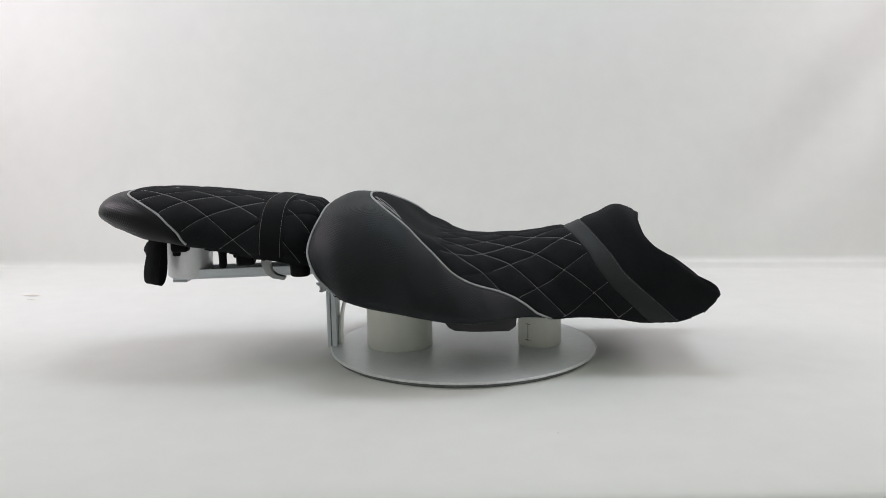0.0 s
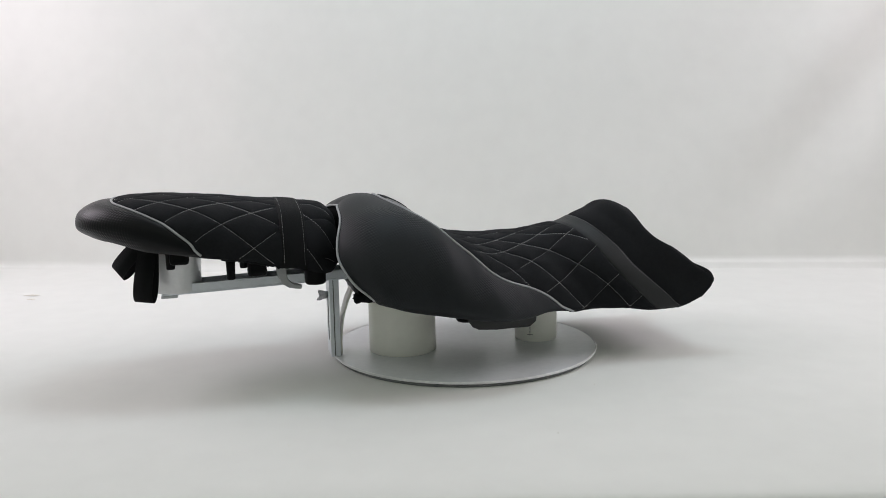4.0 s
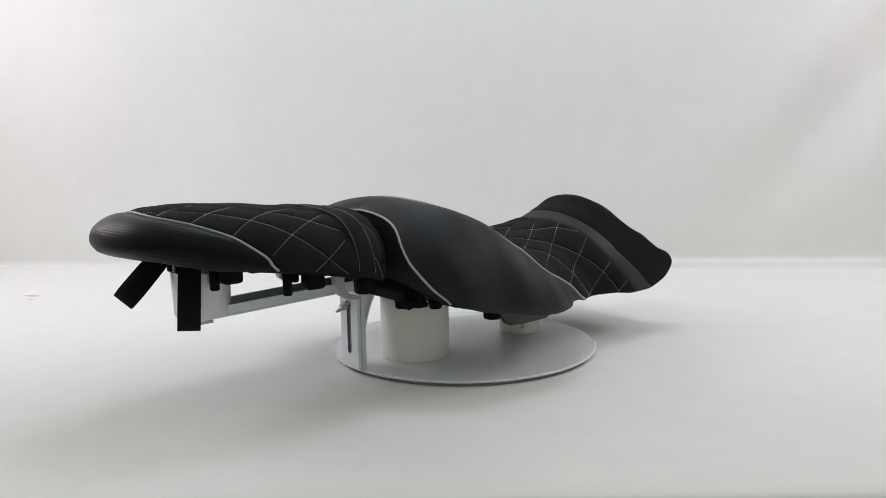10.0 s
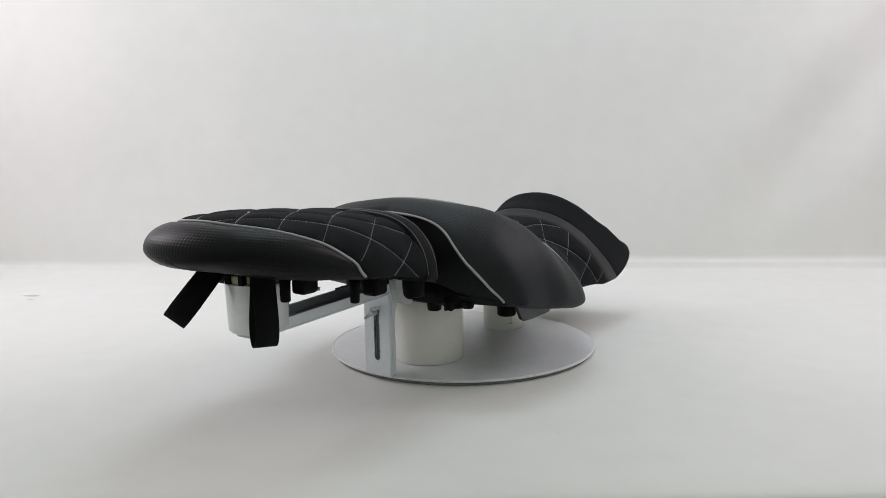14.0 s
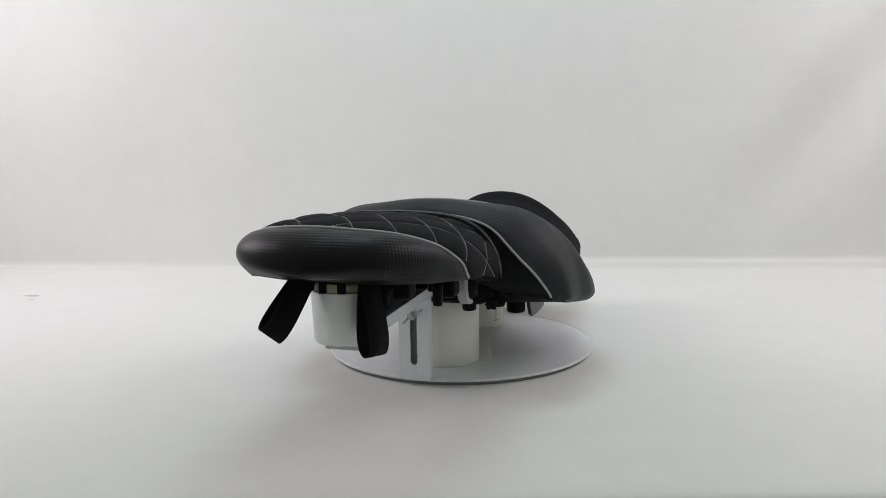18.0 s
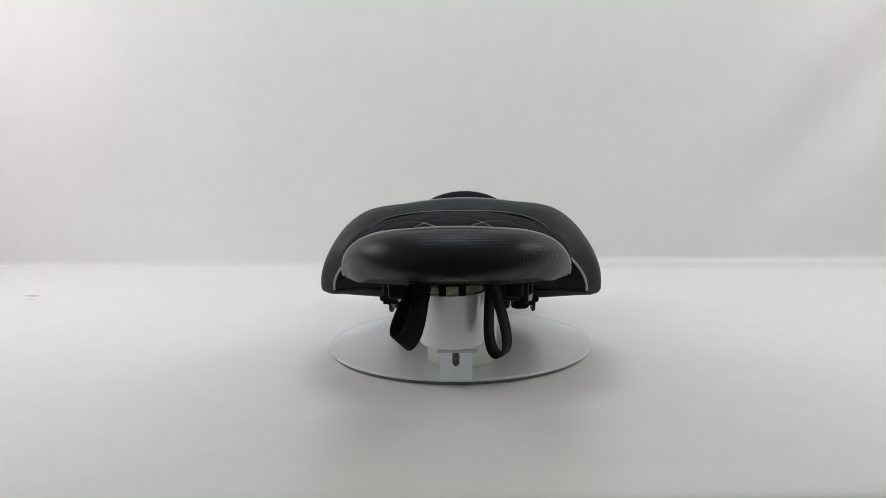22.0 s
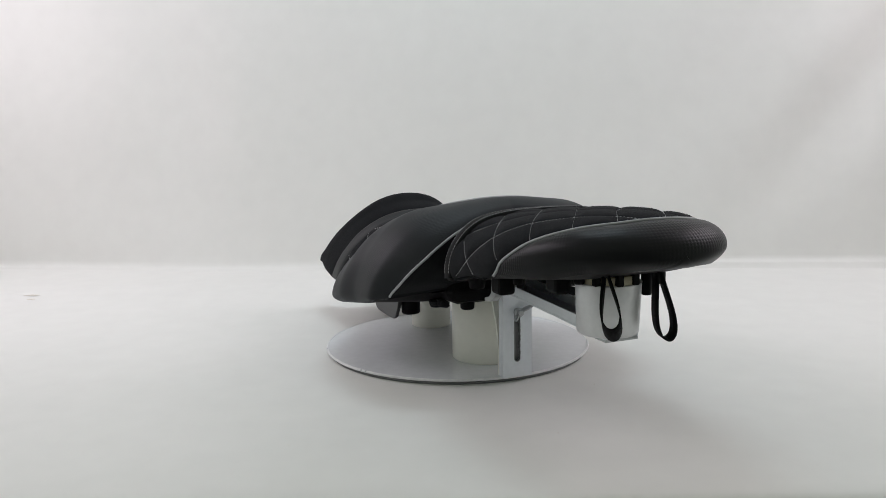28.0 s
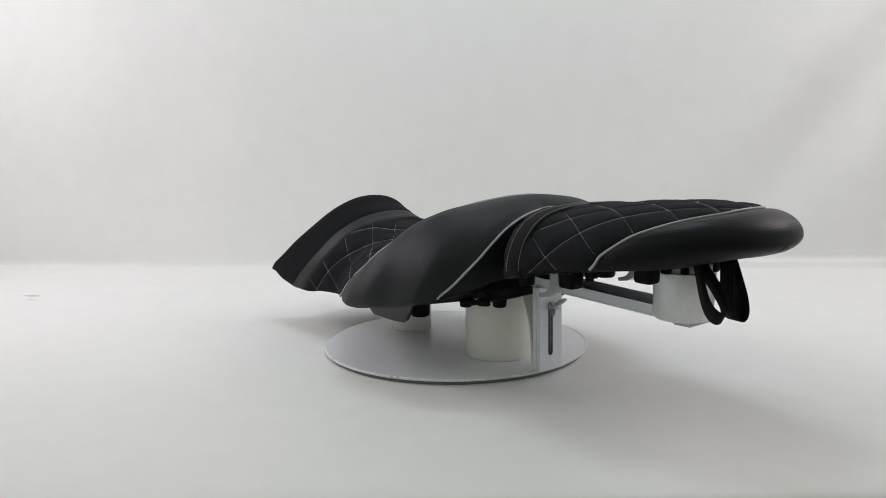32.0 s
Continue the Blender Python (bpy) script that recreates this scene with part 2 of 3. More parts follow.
def panel(name, surface, us, vs, mat, parent, puff=0.002, tuck=0.006, relief=None, label="", chart=None, seams=(True, True), curl=None, sides=None):
    """A cover panel over part of a surface. us, vs: grids of u and v. It swells by puff away from its seams.
    seams: whether its rear and its front end are sewn down; curl: radius and inner point round which the front end turns in;
    sides: how firmly the side edges are sewn down, from u."""
    X, N = surface(us, vs), normals(surface, us, vs)
    if sides is not None:
        N[..., 2] = np.maximum(N[..., 2], 0)      # padded outwards and upwards only
    if not seams[0]:
        N[:3] = N[3].mean(0) / np.linalg.norm(N[3].mean(0))      # the tip, where all lines of v meet
    lu, lv = lengths(X, 0), lengths(X, 1)
    ends = ([lu] if seams[0] else []) + ([lu[-1:] - lu] if seams[1] else [])
    flank = np.minimum(lv, lv[:, -1:] - lv)
    edge = np.minimum.reduce([*ends, flank])
    if sides is None:
        off = puff * (1 - np.exp(-edge / tuck))
    else:
        off = puff * (1 - np.exp(-np.minimum.reduce(ends) / tuck)) * (1 - sides(us) * np.exp(-flank / tuck))
    if relief is not None:
        off = off + relief(us, vs, X) * (1 - np.exp(-edge / 0.004))
    X = X + N * off[..., None]
    uv = np.stack([lu - lu.mean(0, keepdims=True), lv - lv[:, lv.shape[1] // 2][:, None]], -1)
    if chart is not None:
        uv = chart(X)
    if curl is not None:
        r, c = curl
        a = np.abs(vs[-1])
        r = (r * np.clip((a - .45) / .25, .25, 1) * np.clip((1 - a) / .12, .2, 1))[:, None]
        k = np.radians(25 - 60 * np.clip((a - .3) / .6, 0, 1))
        T = np.stack([np.cos(k), 0 * k, np.sin(k)], -1)
        inward = np.array(c) - X[-1]
        inward -= T * (inward * T).sum(-1, keepdims=True)
        inward /= np.linalg.norm(inward, axis=-1, keepdims=True)
        turn = [X[-1] + T * r * math.sin(k) + inward * r * (1 - math.cos(k)) for k in np.linspace(0.2, math.pi / 2, 8)]
        turn += [turn[-1] + (np.array(c) - turn[-1]) * k for k in np.linspace(0.1, 1, 8)]
        X = np.concatenate([X, np.array(turn)])
        uv = np.concatenate([uv, np.repeat(uv[-1:], len(turn), 0)])
    nu, nv = X.shape[:2]
    return part(name, mesh_of(name, X.reshape(-1, 3), grid_faces(nu, nv), mat, uv.reshape(-1, 2)), mat, parent, label)


def tube_mesh(name, pts, r, mat, n=8, flat=1.0):
    """A round cord along points; flat squeezes it across."""
    P = np.asarray(pts, float)
    T = np.gradient(P, axis=0)
    T /= np.linalg.norm(T, axis=1, keepdims=True)
    a = np.cross(T[0], (0.3, 0.2, 0.93))
    a /= np.linalg.norm(a)
    verts = []
    for p, t in zip(P, T):
        a = a - t * (a @ t)
        a /= np.linalg.norm(a)
        b = np.cross(t, a)
        verts += [p + r * (math.cos(k) * a + flat * math.sin(k) * b) for k in np.linspace(0, 2 * math.pi, n, endpoint=False)]
    faces = [[i * n + k, i * n + (k + 1) % n, (i + 1) * n + (k + 1) % n, (i + 1) * n + k] for i in range(len(P) - 1) for k in range(n)]
    faces += [list(range(n))[::-1], [(len(P) - 1) * n + k for k in range(n)]]
    return mesh_of(name, verts, faces, mat)


def dashes(name, curves, mat, parent, stitch=0.0031, gap=0.0013, wide=0.00040, label=""):
    """Stitched lines, each of short raised threads. Each curve: its points and the surface's normals there."""
    for P, N in curves:
        verts, faces = [], []
        L = np.concatenate([[0], np.cumsum(np.linalg.norm(np.diff(P, axis=0), axis=1))])
        k = 0.001
        while k + stitch < L[-1]:
            ends = [np.array([np.interp(s, L, P[:, c]) for c in range(3)]) for s in (k, k + stitch / 2, k + stitch)]
            n = np.array([np.interp(k + stitch / 2, L, N[:, c]) for c in range(3)])
            t = ends[2] - ends[0]
            side = np.cross(n, t)
            side *= wide / max(np.linalg.norm(side), 1e-9)
            base = len(verts)
            for e, h in zip(ends, (0.0, 0.00035, 0.0)):
                verts += [e + side - n * 0.0004, e + n * (h + 0.0003), e - side - n * 0.0004]
            for i in (0, 3):
                for j, l in ((0, 1), (1, 2)):
                    faces.append([base + i + j, base + i + 3 + j, base + i + 3 + l, base + i + l])
            k += stitch + gap
        if faces:
            part(name, mesh_of(name, verts, faces, mat), mat, parent, label)


def ring(bm, r, z, x=0.0, y=0.0, n=64):
    return [bm.verts.new((x + r * math.cos(k), y + r * math.sin(k), z)) for k in np.linspace(0, 2 * math.pi, n, endpoint=False)]


def lathe(profile, x=0.0, y=0.0, n=64, closed=True):
    """A turned body from (radius, height) pairs; closed joins the last to the first."""
    bm = bmesh.new()
    rings = [ring(bm, r, z, x, y, n) for r, z in profile]
    pairs = list(zip(rings, rings[1:])) + ([(rings[-1], rings[0])] if closed else [])
    for a, b in pairs:
        for i in range(n):
            bm.faces.new((a[i], a[(i + 1) % n], b[(i + 1) % n], b[i]))
    if not closed:
        bm.faces.new(rings[0][::-1])
        bm.faces.new(rings[-1])
    bmesh.ops.recalc_face_normals(bm, faces=bm.faces)
    for f in bm.faces:
        f.normal_update()
        f.smooth = abs(f.normal.z) < 0.85
    return bm


def box(x0, x1, y0, y1, z0, z1, bevel=0.0015):
    bm = bmesh.new()
    bmesh.ops.create_cube(bm, size=1, matrix=Matrix.Translation(((x0 + x1) / 2, (y0 + y1) / 2, (z0 + z1) / 2)) @ Matrix.Diagonal((x1 - x0, y1 - y0, z1 - z0, 1)))
    if bevel:
        bmesh.ops.bevel(bm, geom=bm.edges[:], offset=bevel, segments=2, affect="EDGES", profile=0.5)
    return bm


def moved(bm, m):
    bmesh.ops.transform(bm, matrix=m, verts=bm.verts[:])
    return bm


def joined(*bms):
    out = bmesh.new()
    for bm in bms:
        me = bpy.data.meshes.new("t")
        bm.to_mesh(me)
        bm.free()
        out.from_mesh(me)
        bpy.data.meshes.remove(me)
    return out


def prism(outline, y0, y1, bevel=0.0):
    """A plate in the xz plane, from y0 to y1."""
    bm = bmesh.new()
    a = [bm.verts.new((x, y0, z)) for x, z in outline]
    b = [bm.verts.new((x, y1, z)) for x, z in outline]
    bm.faces.new(a)
    bm.faces.new(b[::-1])
    for i in range(len(a)):
        j = (i + 1) % len(a)
        bm.faces.new((a[i], b[i], b[j], a[j]))
    if bevel:
        bmesh.ops.recalc_face_normals(bm, faces=bm.faces)
        bmesh.ops.bevel(bm, geom=bm.edges[:], offset=bevel, segments=1, affect="EDGES")
    return bm


# ---- the tent: one sheet for floor and back, sides, top, and the dim room behind the camera ----
def sheet(name, rows, mat, label, category, solid=0.0):
    """A sheet lofted through rows of points."""
    rows = np.asarray(rows, float)
    nu, nv = rows.shape[:2]
    me = mesh_of(name, rows.reshape(-1, 3), grid_faces(nu, nv), mat)
    ob = tagged(new(name, me), label, category, kind="structure")
    if solid:
        mod = ob.modifiers.new("thick", "SOLIDIFY")
        mod.thickness, mod.offset = solid, -1
    return ob


SEAM_Y, SEAM = 0.762, -0.074      # where the back meets the floor


def seam_bow(x):
    """The seam bows forward a little on the left."""
    return -0.045 * math.exp(-((x + 0.62) / 0.36) ** 2)


def floor_wave(x, y):
    """The cloth lies a little uneven far out, with one slack fold on the left."""
    x = np.asarray(x, float)
    far = np.clip((np.abs(x) - .65) / .2, 0, 1)
    fold = np.exp(-((y - (.47 + .30 * (x + 1))) / .035) ** 2) * np.clip((-.50 - x) / .25, 0, 1)
    return 0.0012 * np.sin(x * 5 + y * 3) * far + 0.0045 * fold


def backdrop():
    """Floor, a soft sewn roll along the foot of the back, then the hanging back with a few soft folds; the front hem falls over the table's edge."""
    xs = np.linspace(-1.6, 1.6, 161)
    rows = []
    for y, z in [(-0.598, -0.05), (-0.597, -0.020), (-0.594, -0.010), (-0.588, -0.0035), (-0.579, -0.0006)]:
        rows.append([(x, y - 0.012 * max(0, 0.15 - x), z) for x in xs])
    for y in np.concatenate([np.linspace(-0.556, 0.5, 40), np.linspace(0.52, 0.70, 12)]):
        wav = floor_wave(xs, y)
        lean = min(1, max(0, (-y - 0.3) / 0.27))
        rows.append([(x, y + (SEAM * x + seam_bow(x)) * max(0, (y - 0.3)) / 0.42 - lean * 0.012 * max(0, 0.15 - x), w) for x, w in zip(xs, wav)])
    # the roll is flat towards the left and full towards the right
    prof = [(-0.020, 0, 0.0004), (-0.006, 0, 0.0003), (0.0, 0, -0.0002)]
    prof += [(0.018 * k, k * k * (3 - 2 * k), 0) for k in np.linspace(0.1, 1, 10)]
    prof += [(0.0205, 1.03, 0.001), (0.0235, 1.04, 0.0025), (0.0275, 1.05, 0.006), (0.0295, 1.05, 0.014), (0.031, 1.0, 0.032), (0.034, 1.0, 0.07)]
    prof += [(0.036 + 0.010 * k, 1.0, 0.07 + 0.075 * k) for k in range(1, 22)]
    for dy, roll, z0 in prof:
        row = []
        for x in xs:
            full = 0.005 + 0.011 / (1 + math.exp(-(x + 0.1) / 0.16))
            z = z0 + roll * full
            f = min(1, max(0, (z - 0.05) / 0.4))
            slant = x - 0.82 - 0.86 * (z - 0.205)
            fold = 0.014 * math.sin(2.1 * min(x, 1.2) + 1.2) + 0.030 * math.exp(-(slant / 0.075) ** 2) - 0.026 * math.exp(-((slant - 0.20) / 0.09) ** 2) - 0.016 * math.exp(-((slant + 0.19) / 0.08) ** 2)
            fold += 0.014 * math.exp(-((x + 0.78 - 0.1 * z) / 0.12) ** 2) - 0.010 * math.exp(-((x + 0.45 + 0.3 * z) / 0.10) ** 2)
            row.append((x, SEAM_Y + SEAM * x + seam_bow(x) * math.exp(-z / 0.12) + dy + f * fold, z))
        rows.append(row)
    cloth = sheet("backdrop", rows, FABRIC, "white fabric photo backdrop sweeping from floor to back", "backdrop", 0.0)
    rng = random.Random(5)
    for x, y, a, b in ((-0.969, 0.475, 0.022, 0.007), (-0.957, 0.445, 0.013, 0.006), (0.201, -0.214, 0.0012, 0.0012), (0.125, -0.407, 0.0014, 0.0011), (-0.208, -0.439, 0.0013, 0.0013)):
        bm = bmesh.new()
        outer = []
        for k in range(18):
            q = 2 * math.pi * k / 18
            w = 0.6 + 0.4 * rng.random()
            px, py = x + a * w * math.cos(q), y + b * w * math.sin(q)
            outer.append(bm.verts.new((px, py, float(floor_wave(px, py)) - 0.0006)))
        top = bm.verts.new((x, y, float(floor_wave(x, y)) + 0.0012))
        for k in range(18):
            bm.faces.new((outer[k], outer[(k + 1) % 18], top))
        part("dirt_smudge", bm, DIRT, cloth)


def tent_walls():
    ys, zs = np.linspace(-0.7, 1.2, 20), np.linspace(-0.01, 1.9, 20)
    for name, x in (("wall_west", -1.62), ("wall_east", 1.62)):
        sheet(name, [[(x + 0.01 * math.sin(4 * y + 3 * z), y, z) for z in zs] for y in ys], FABRIC, "white fabric side of the photo tent", "tent wall", 0.004)
    xs = np.linspace(-1.65, 1.65, 20)
    sheet("ceiling", [[(x, y, 1.9 + 0.01 * math.sin(3 * x + y)) for x in xs] for y in ys], FABRIC, "white fabric top of the photo tent", "tent top", 0.004)


def room():
    def slab(name, x0, x1, y0, y1, z0, z1, label, mat=ROOM):
        bm = box(x0, x1, y0, y1, z0, z1, 0)
        me = bpy.data.meshes.new(name)
        bm.to_mesh(me)
        bm.free()
        me.materials.append(mat)
        return tagged(new(name, me), label, name.split("_")[0], kind="structure")
    slab("floor", -3.2, 3.2, -4, 1.5, -0.85, -0.80, "plain grey studio floor under the tent")
    slab("wall_south", -3.2, 3.2, -4.1, -4, -0.8, 2.4, "plain grey studio wall")
    top = slab("table_top", -1.62, 1.62, -0.570, 1.25, -0.06, -0.006, "grey table top under the white fabric")
    for x in (-1.5, 1.5):
        for y in (-0.5, 1.15):
            part("table_leg", box(x - 0.03, x + 0.03, y - 0.03, y + 0.03, -0.80, -0.0605, 0.003), ROOM, top)


backdrop()
tent_walls()
room()


# ---- the turntable plate and the stand on it ----
def turntable():
    root = thing("turntable", "round silver-grey painted turntable plate with a chipped white edge", "turntable")
    cx, cy, r = 0.0108, -0.0050, 0.2245
    part("plate", lathe([(0.0001, 0.0065), (r - 0.0030, 0.0065), (r - 0.0025, 0.0070), (r - 0.0025, 0.0095), (0.0001, 0.0095)], cx, cy, 128), DISC, root)
    part("rim", lathe([(r - 0.0012, 0.0060), (r, 0.0063), (r + 0.0003, 0.0085), (r - 0.001, 0.0099), (r - 0.0024, 0.0098), (r - 0.0024, 0.0060)], cx, cy, 128), RIM, root, "white painted edge with chips")
    part("turning_ring", lathe([(0.001, 0.0050), (r - 0.008, 0.0050), (r - 0.008, 0.0064), (0.001, 0.0064)], cx, cy, 96), PLASTIC, root, "dark turning ring under the plate")
    # recessed and coloured dark, so the rim's shadow line is painted in
    part("base_plate", lathe([(0.001, 0.0), (r - 0.006, 0.0), (r - 0.005, 0.001), (r - 0.005, 0.0040), (r - 0.006, 0.0050), (0.001, 0.0050)], cx, cy, 128), BASE, root, "thin base plate, darkened as the shadow gap under the rim")
    # places where the paint has come off the edge
    rng = random.Random(23)
    for turn, long in ((115.0, 0.004), (117.6, 0.003), (78, 0.005), (177, 0.004), (183, 0.003)):
        bm = bmesh.new()
        n = 7
        rows = []
        for i in range(n):
            k = radians(turn) + (i / (n - 1) - 0.5) * long / r
            deep = 0.0003 + 0.0010 * math.sin(math.pi * i / (n - 1)) * (0.6 + 0.4 * rng.random())
            ring = ((r - 0.0010 - deep, 0.0096), (r - 0.0010 - deep, 0.01005), (r - 0.0009, 0.01005), (r + 0.0005, 0.0086), (r + 0.0005, 0.0086 - deep), (r - 0.0010, 0.0086 - deep))
            rows.append([bm.verts.new((cx + q * math.cos(k), cy + q * math.sin(k), z)) for q, z in ring])
        for a, b in zip(rows, rows[1:]):
            for j in range(6):
                bm.faces.new((a[j], a[(j + 1) % 6], b[(j + 1) % 6], b[j]))
        bm.faces.new(rows[0][::-1])
        bm.faces.new(rows[-1])
        part("chip", bm, BACKBAR, root, "chip worn to grey steel")
    return root


def pipe(name, x, y, r, z0, z1, label, marks=()):
    root = thing(name, label, "pipe")
    w = 0.0032
    part("tube", lathe([(r - w, z0), (r - 0.0016, z0), (r, z0 + 0.0014), (r, z1 - 0.0008), (r - 0.0006, z1), (r - w, z1)], x, y, 96), PVC, root)
    for ang, h, long, tall in marks:
        bm = bmesh.new()
        n = 8
        for i in range(n + 1):
            k = ang + (i / n - 0.5) * long / r
            for dz in (-tall / 2, tall / 2):
                bm.verts.new((x + (r + 0.0003) * math.cos(k), y + (r + 0.0003) * math.sin(k), h + dz))
        bm.verts.ensure_lookup_table()
        for i in range(n):
            bm.faces.new([bm.verts[j] for j in (2 * i, 2 * i + 2, 2 * i + 3, 2 * i + 1)])
        part("pencil_mark", bm, INK, root)
    return root


def slotted_plate(x0, x1, y0, y1, z0, z1, sy, sz0, sz1, sr):
    """An upright plate with a long round-ended slot through it."""
    bm = bmesh.new()
    inner, outer = [], []
    n = 40
    cz, hz = (sz0 + sz1) / 2, (sz1 - sz0) / 2 - sr
    for k in np.linspace(0, 2 * math.pi, n, endpoint=False):
        c, s = math.cos(k), math.sin(k)
        inner.append((sy + sr * c, cz + sr * s + (hz if s > 1e-6 else -hz if s < -1e-6 else 0)))
        m = max(abs(c), abs(s))
        fy, fz = c / m, s / m
        outer.append((sy + (fy * (y1 - sy) if fy > 0 else fy * (sy - y0)), cz + (fz * (z1 - cz) if fz > 0 else fz * (cz - z0))))
    loops = [[bm.verts.new((x, y, z)) for y, z in lp] for x in (x0, x1) for lp in (outer, inner)]
    o0, i0, o1, i1 = loops
    for a, b in ((o0, i0), (i0, i1), (i1, o1), (o1, o0)):
        for i in range(n):
            j = (i + 1) % n
            bm.faces.new((a[i], a[j], b[j], b[i]))
    return bm


def ragged_slot(x0, x1, sy, z0, z1):
    """A thin worn border round the slot, uneven where the paint has chipped off."""
    rng = random.Random(11)
    bm = bmesh.new()
    n = 72
    r = 0.0047
    cz, hz = (z0 + z1) / 2, (z1 - z0) / 2 - r
    rows = []
    for k in np.linspace(0, 2 * math.pi, n, endpoint=False):
        c, s = math.cos(k), math.sin(k)
        q = 0.0004 + 0.0009 * rng.random() ** 3
        # walk evenly round the long hole
        per = 2 * math.pi * r + 4 * hz
        d = k / (2 * math.pi) * per
        if d < 2 * hz:
            y, z, ny, nz = r, -hz + d, 1, 0
        elif d < 2 * hz + math.pi * r:
            a = (d - 2 * hz) / r
            y, z, ny, nz = r * math.cos(a), hz + r * math.sin(a), math.cos(a), math.sin(a)
        elif d < 4 * hz + math.pi * r:
            y, z, ny, nz = -r, hz - (d - 2 * hz - math.pi * r), -1, 0
        else:
            a = math.pi + (d - 4 * hz - math.pi * r) / r
            y, z, ny, nz = r * math.cos(a), -hz + r * math.sin(a), math.cos(a), math.sin(a)
        rows.append([bm.verts.new((x, sy + y + ny * g, cz + z + nz * g)) for x, g in ((x1, 0.0), (x0, 0.0), (x0, q), (x1, q))])
    for i in range(n):
        a, b = rows[i], rows[(i + 1) % n]
        for j in range(4):
            bm.faces.new((a[j], a[(j + 1) % 4], b[(j + 1) % 4], b[j]))
    return bm


def bracket():
    root = thing("support_bracket", "white painted steel bracket with slotted upright, arm and cup", "bracket")
    part("slotted_upright", slotted_plate(-0.2190, -0.2135, -0.0268, 0.0205, 0.0098, 0.139, -0.0027, 0.0325, 0.114, 0.0052), WHITE, root)
    part("slot_edge", ragged_slot(-0.2193, -0.2150, -0.0027, 0.0328, 0.1137), SLOT, root, "slot edges worn to bare steel")
    part("back_plate", box(-0.2117, -0.2034, -0.0264, 0.0201, 0.0098, 0.139, 0.0010), WHITE, root, "grey-white plate behind the slotted one")
    part("packing_strip", box(-0.2136, -0.2116, -0.0238, 0.0175, 0.0100, 0.138, 0.0), BASE, root, "joint between the two plates")
    ks = np.linspace(0, 1, 22)
    outer = [(-0.1990 + 0.0365 * k ** 2.6, 0.0098 + 0.130 * k) for k in ks]
    inner = [(-0.2019 + 0.0335 * k ** 2.6, 0.0098 + 0.130 * k) for k in ks[::-1]]
    part("gusset", prism(outer + inner, -0.0120, 0.0188), PVC, root, "curved cream-white bent strip")
    tilt = Matrix.Translation((-0.475, 0, 0.131)) @ Matrix.Rotation(radians(-1.9), 4, "Y") @ Matrix.Translation((0.475, 0, -0.131))
    arm = joined(box(-0.476, -0.165, -0.0340, 0.0150, 0.1290, 0.1320, 0.0006), box(-0.476, -0.165, -0.0340, -0.0310, 0.1321, 0.1450, 0.0006), box(-0.476, -0.165, 0.0120, 0.0150, 0.1321, 0.1450, 0.0006))
    part("arm", moved(arm, tilt), WHITE, root)
    cup = [(0.001, 0.1325), (0.0355, 0.1325), (0.0375, 0.135), (0.0400, 0.194), (0.0404, 0.196), (0.0372, 0.196), (0.0350, 0.136), (0.001, 0.136)]
    part("cup", lathe(cup, -0.4543, -0.0045, 72), CUP, root, "satin silver-white cup")
    part("cup_ring", lathe([(0.0352, 0.190), (0.0370, 0.194), (0.0370, 0.2060), (0.0345, 0.2060)], -0.4543, -0.0045, 72), BRASS, root, "cream plastic ring in the cup's mouth")
    part("end_tab", box(-0.4765, -0.452, -0.0335, 0.0125, 0.1250, 0.1289, 0.0008), BACKBAR, root, "chipped grey end tab")
    bolt = lathe([(0.0001, 0), (0.0035, 0), (0.0035, 0.017), (0.0001, 0.017)], n=16)
    moved(bolt, Matrix.Translation((-0.2335, -0.0027, 0.1085)) @ Matrix.Rotation(radians(90), 4, "Y"))
    part("bolt", bolt, ZINC, root, "zinc bolt")
    nut = lathe([(0.0036, 0), (0.0068, 0), (0.0060, 0.008), (0.0036, 0.008)], n=24)
    moved(nut, Matrix.Translation((-0.2275, -0.0027, 0.1085)) @ Matrix.Rotation(radians(90), 4, "Y"))
    nut = part("wing_nut", nut, ZINC, root)
    for turn, tall in ((60, 1.0), (225, 0.62)):
        wing = [(-0.2275, -0.003), (-0.2215, 0.004), (-0.2255, 0.013 * tall), (-0.2315, 0.019 * tall), (-0.2365, 0.018 * tall), (-0.2355, 0.009 * tall)]
        bm = prism(wing, -0.0014, 0.0014, 0.0006)
        moved(bm, Matrix.Translation((0, -0.0027, 0.1085)) @ Matrix.Rotation(radians(turn), 4, "X") @ Matrix.Translation((0, 0, 0.003)))
        part("wing", bm, ZINC, nut)
    return root


plate_thing = turntable()
big_pipe = pipe("pvc_pipe", -0.0975, -0.0101, 0.0556, 0.0096, 0.118, "cream-white plastic pipe section holding up the rider seat")
small_pipe = pipe("pvc_pipe", 0.1405, -0.0080, 0.0361, 0.0096, 0.083, "short cream-white plastic pipe with pencil marks",
                  [(-2.2, 0.036, 0.0011, 0.031), (-2.2, 0.0495, 0.009, 0.0010), (-2.2, 0.0225, 0.010, 0.0010)])
bracket_thing = bracket()

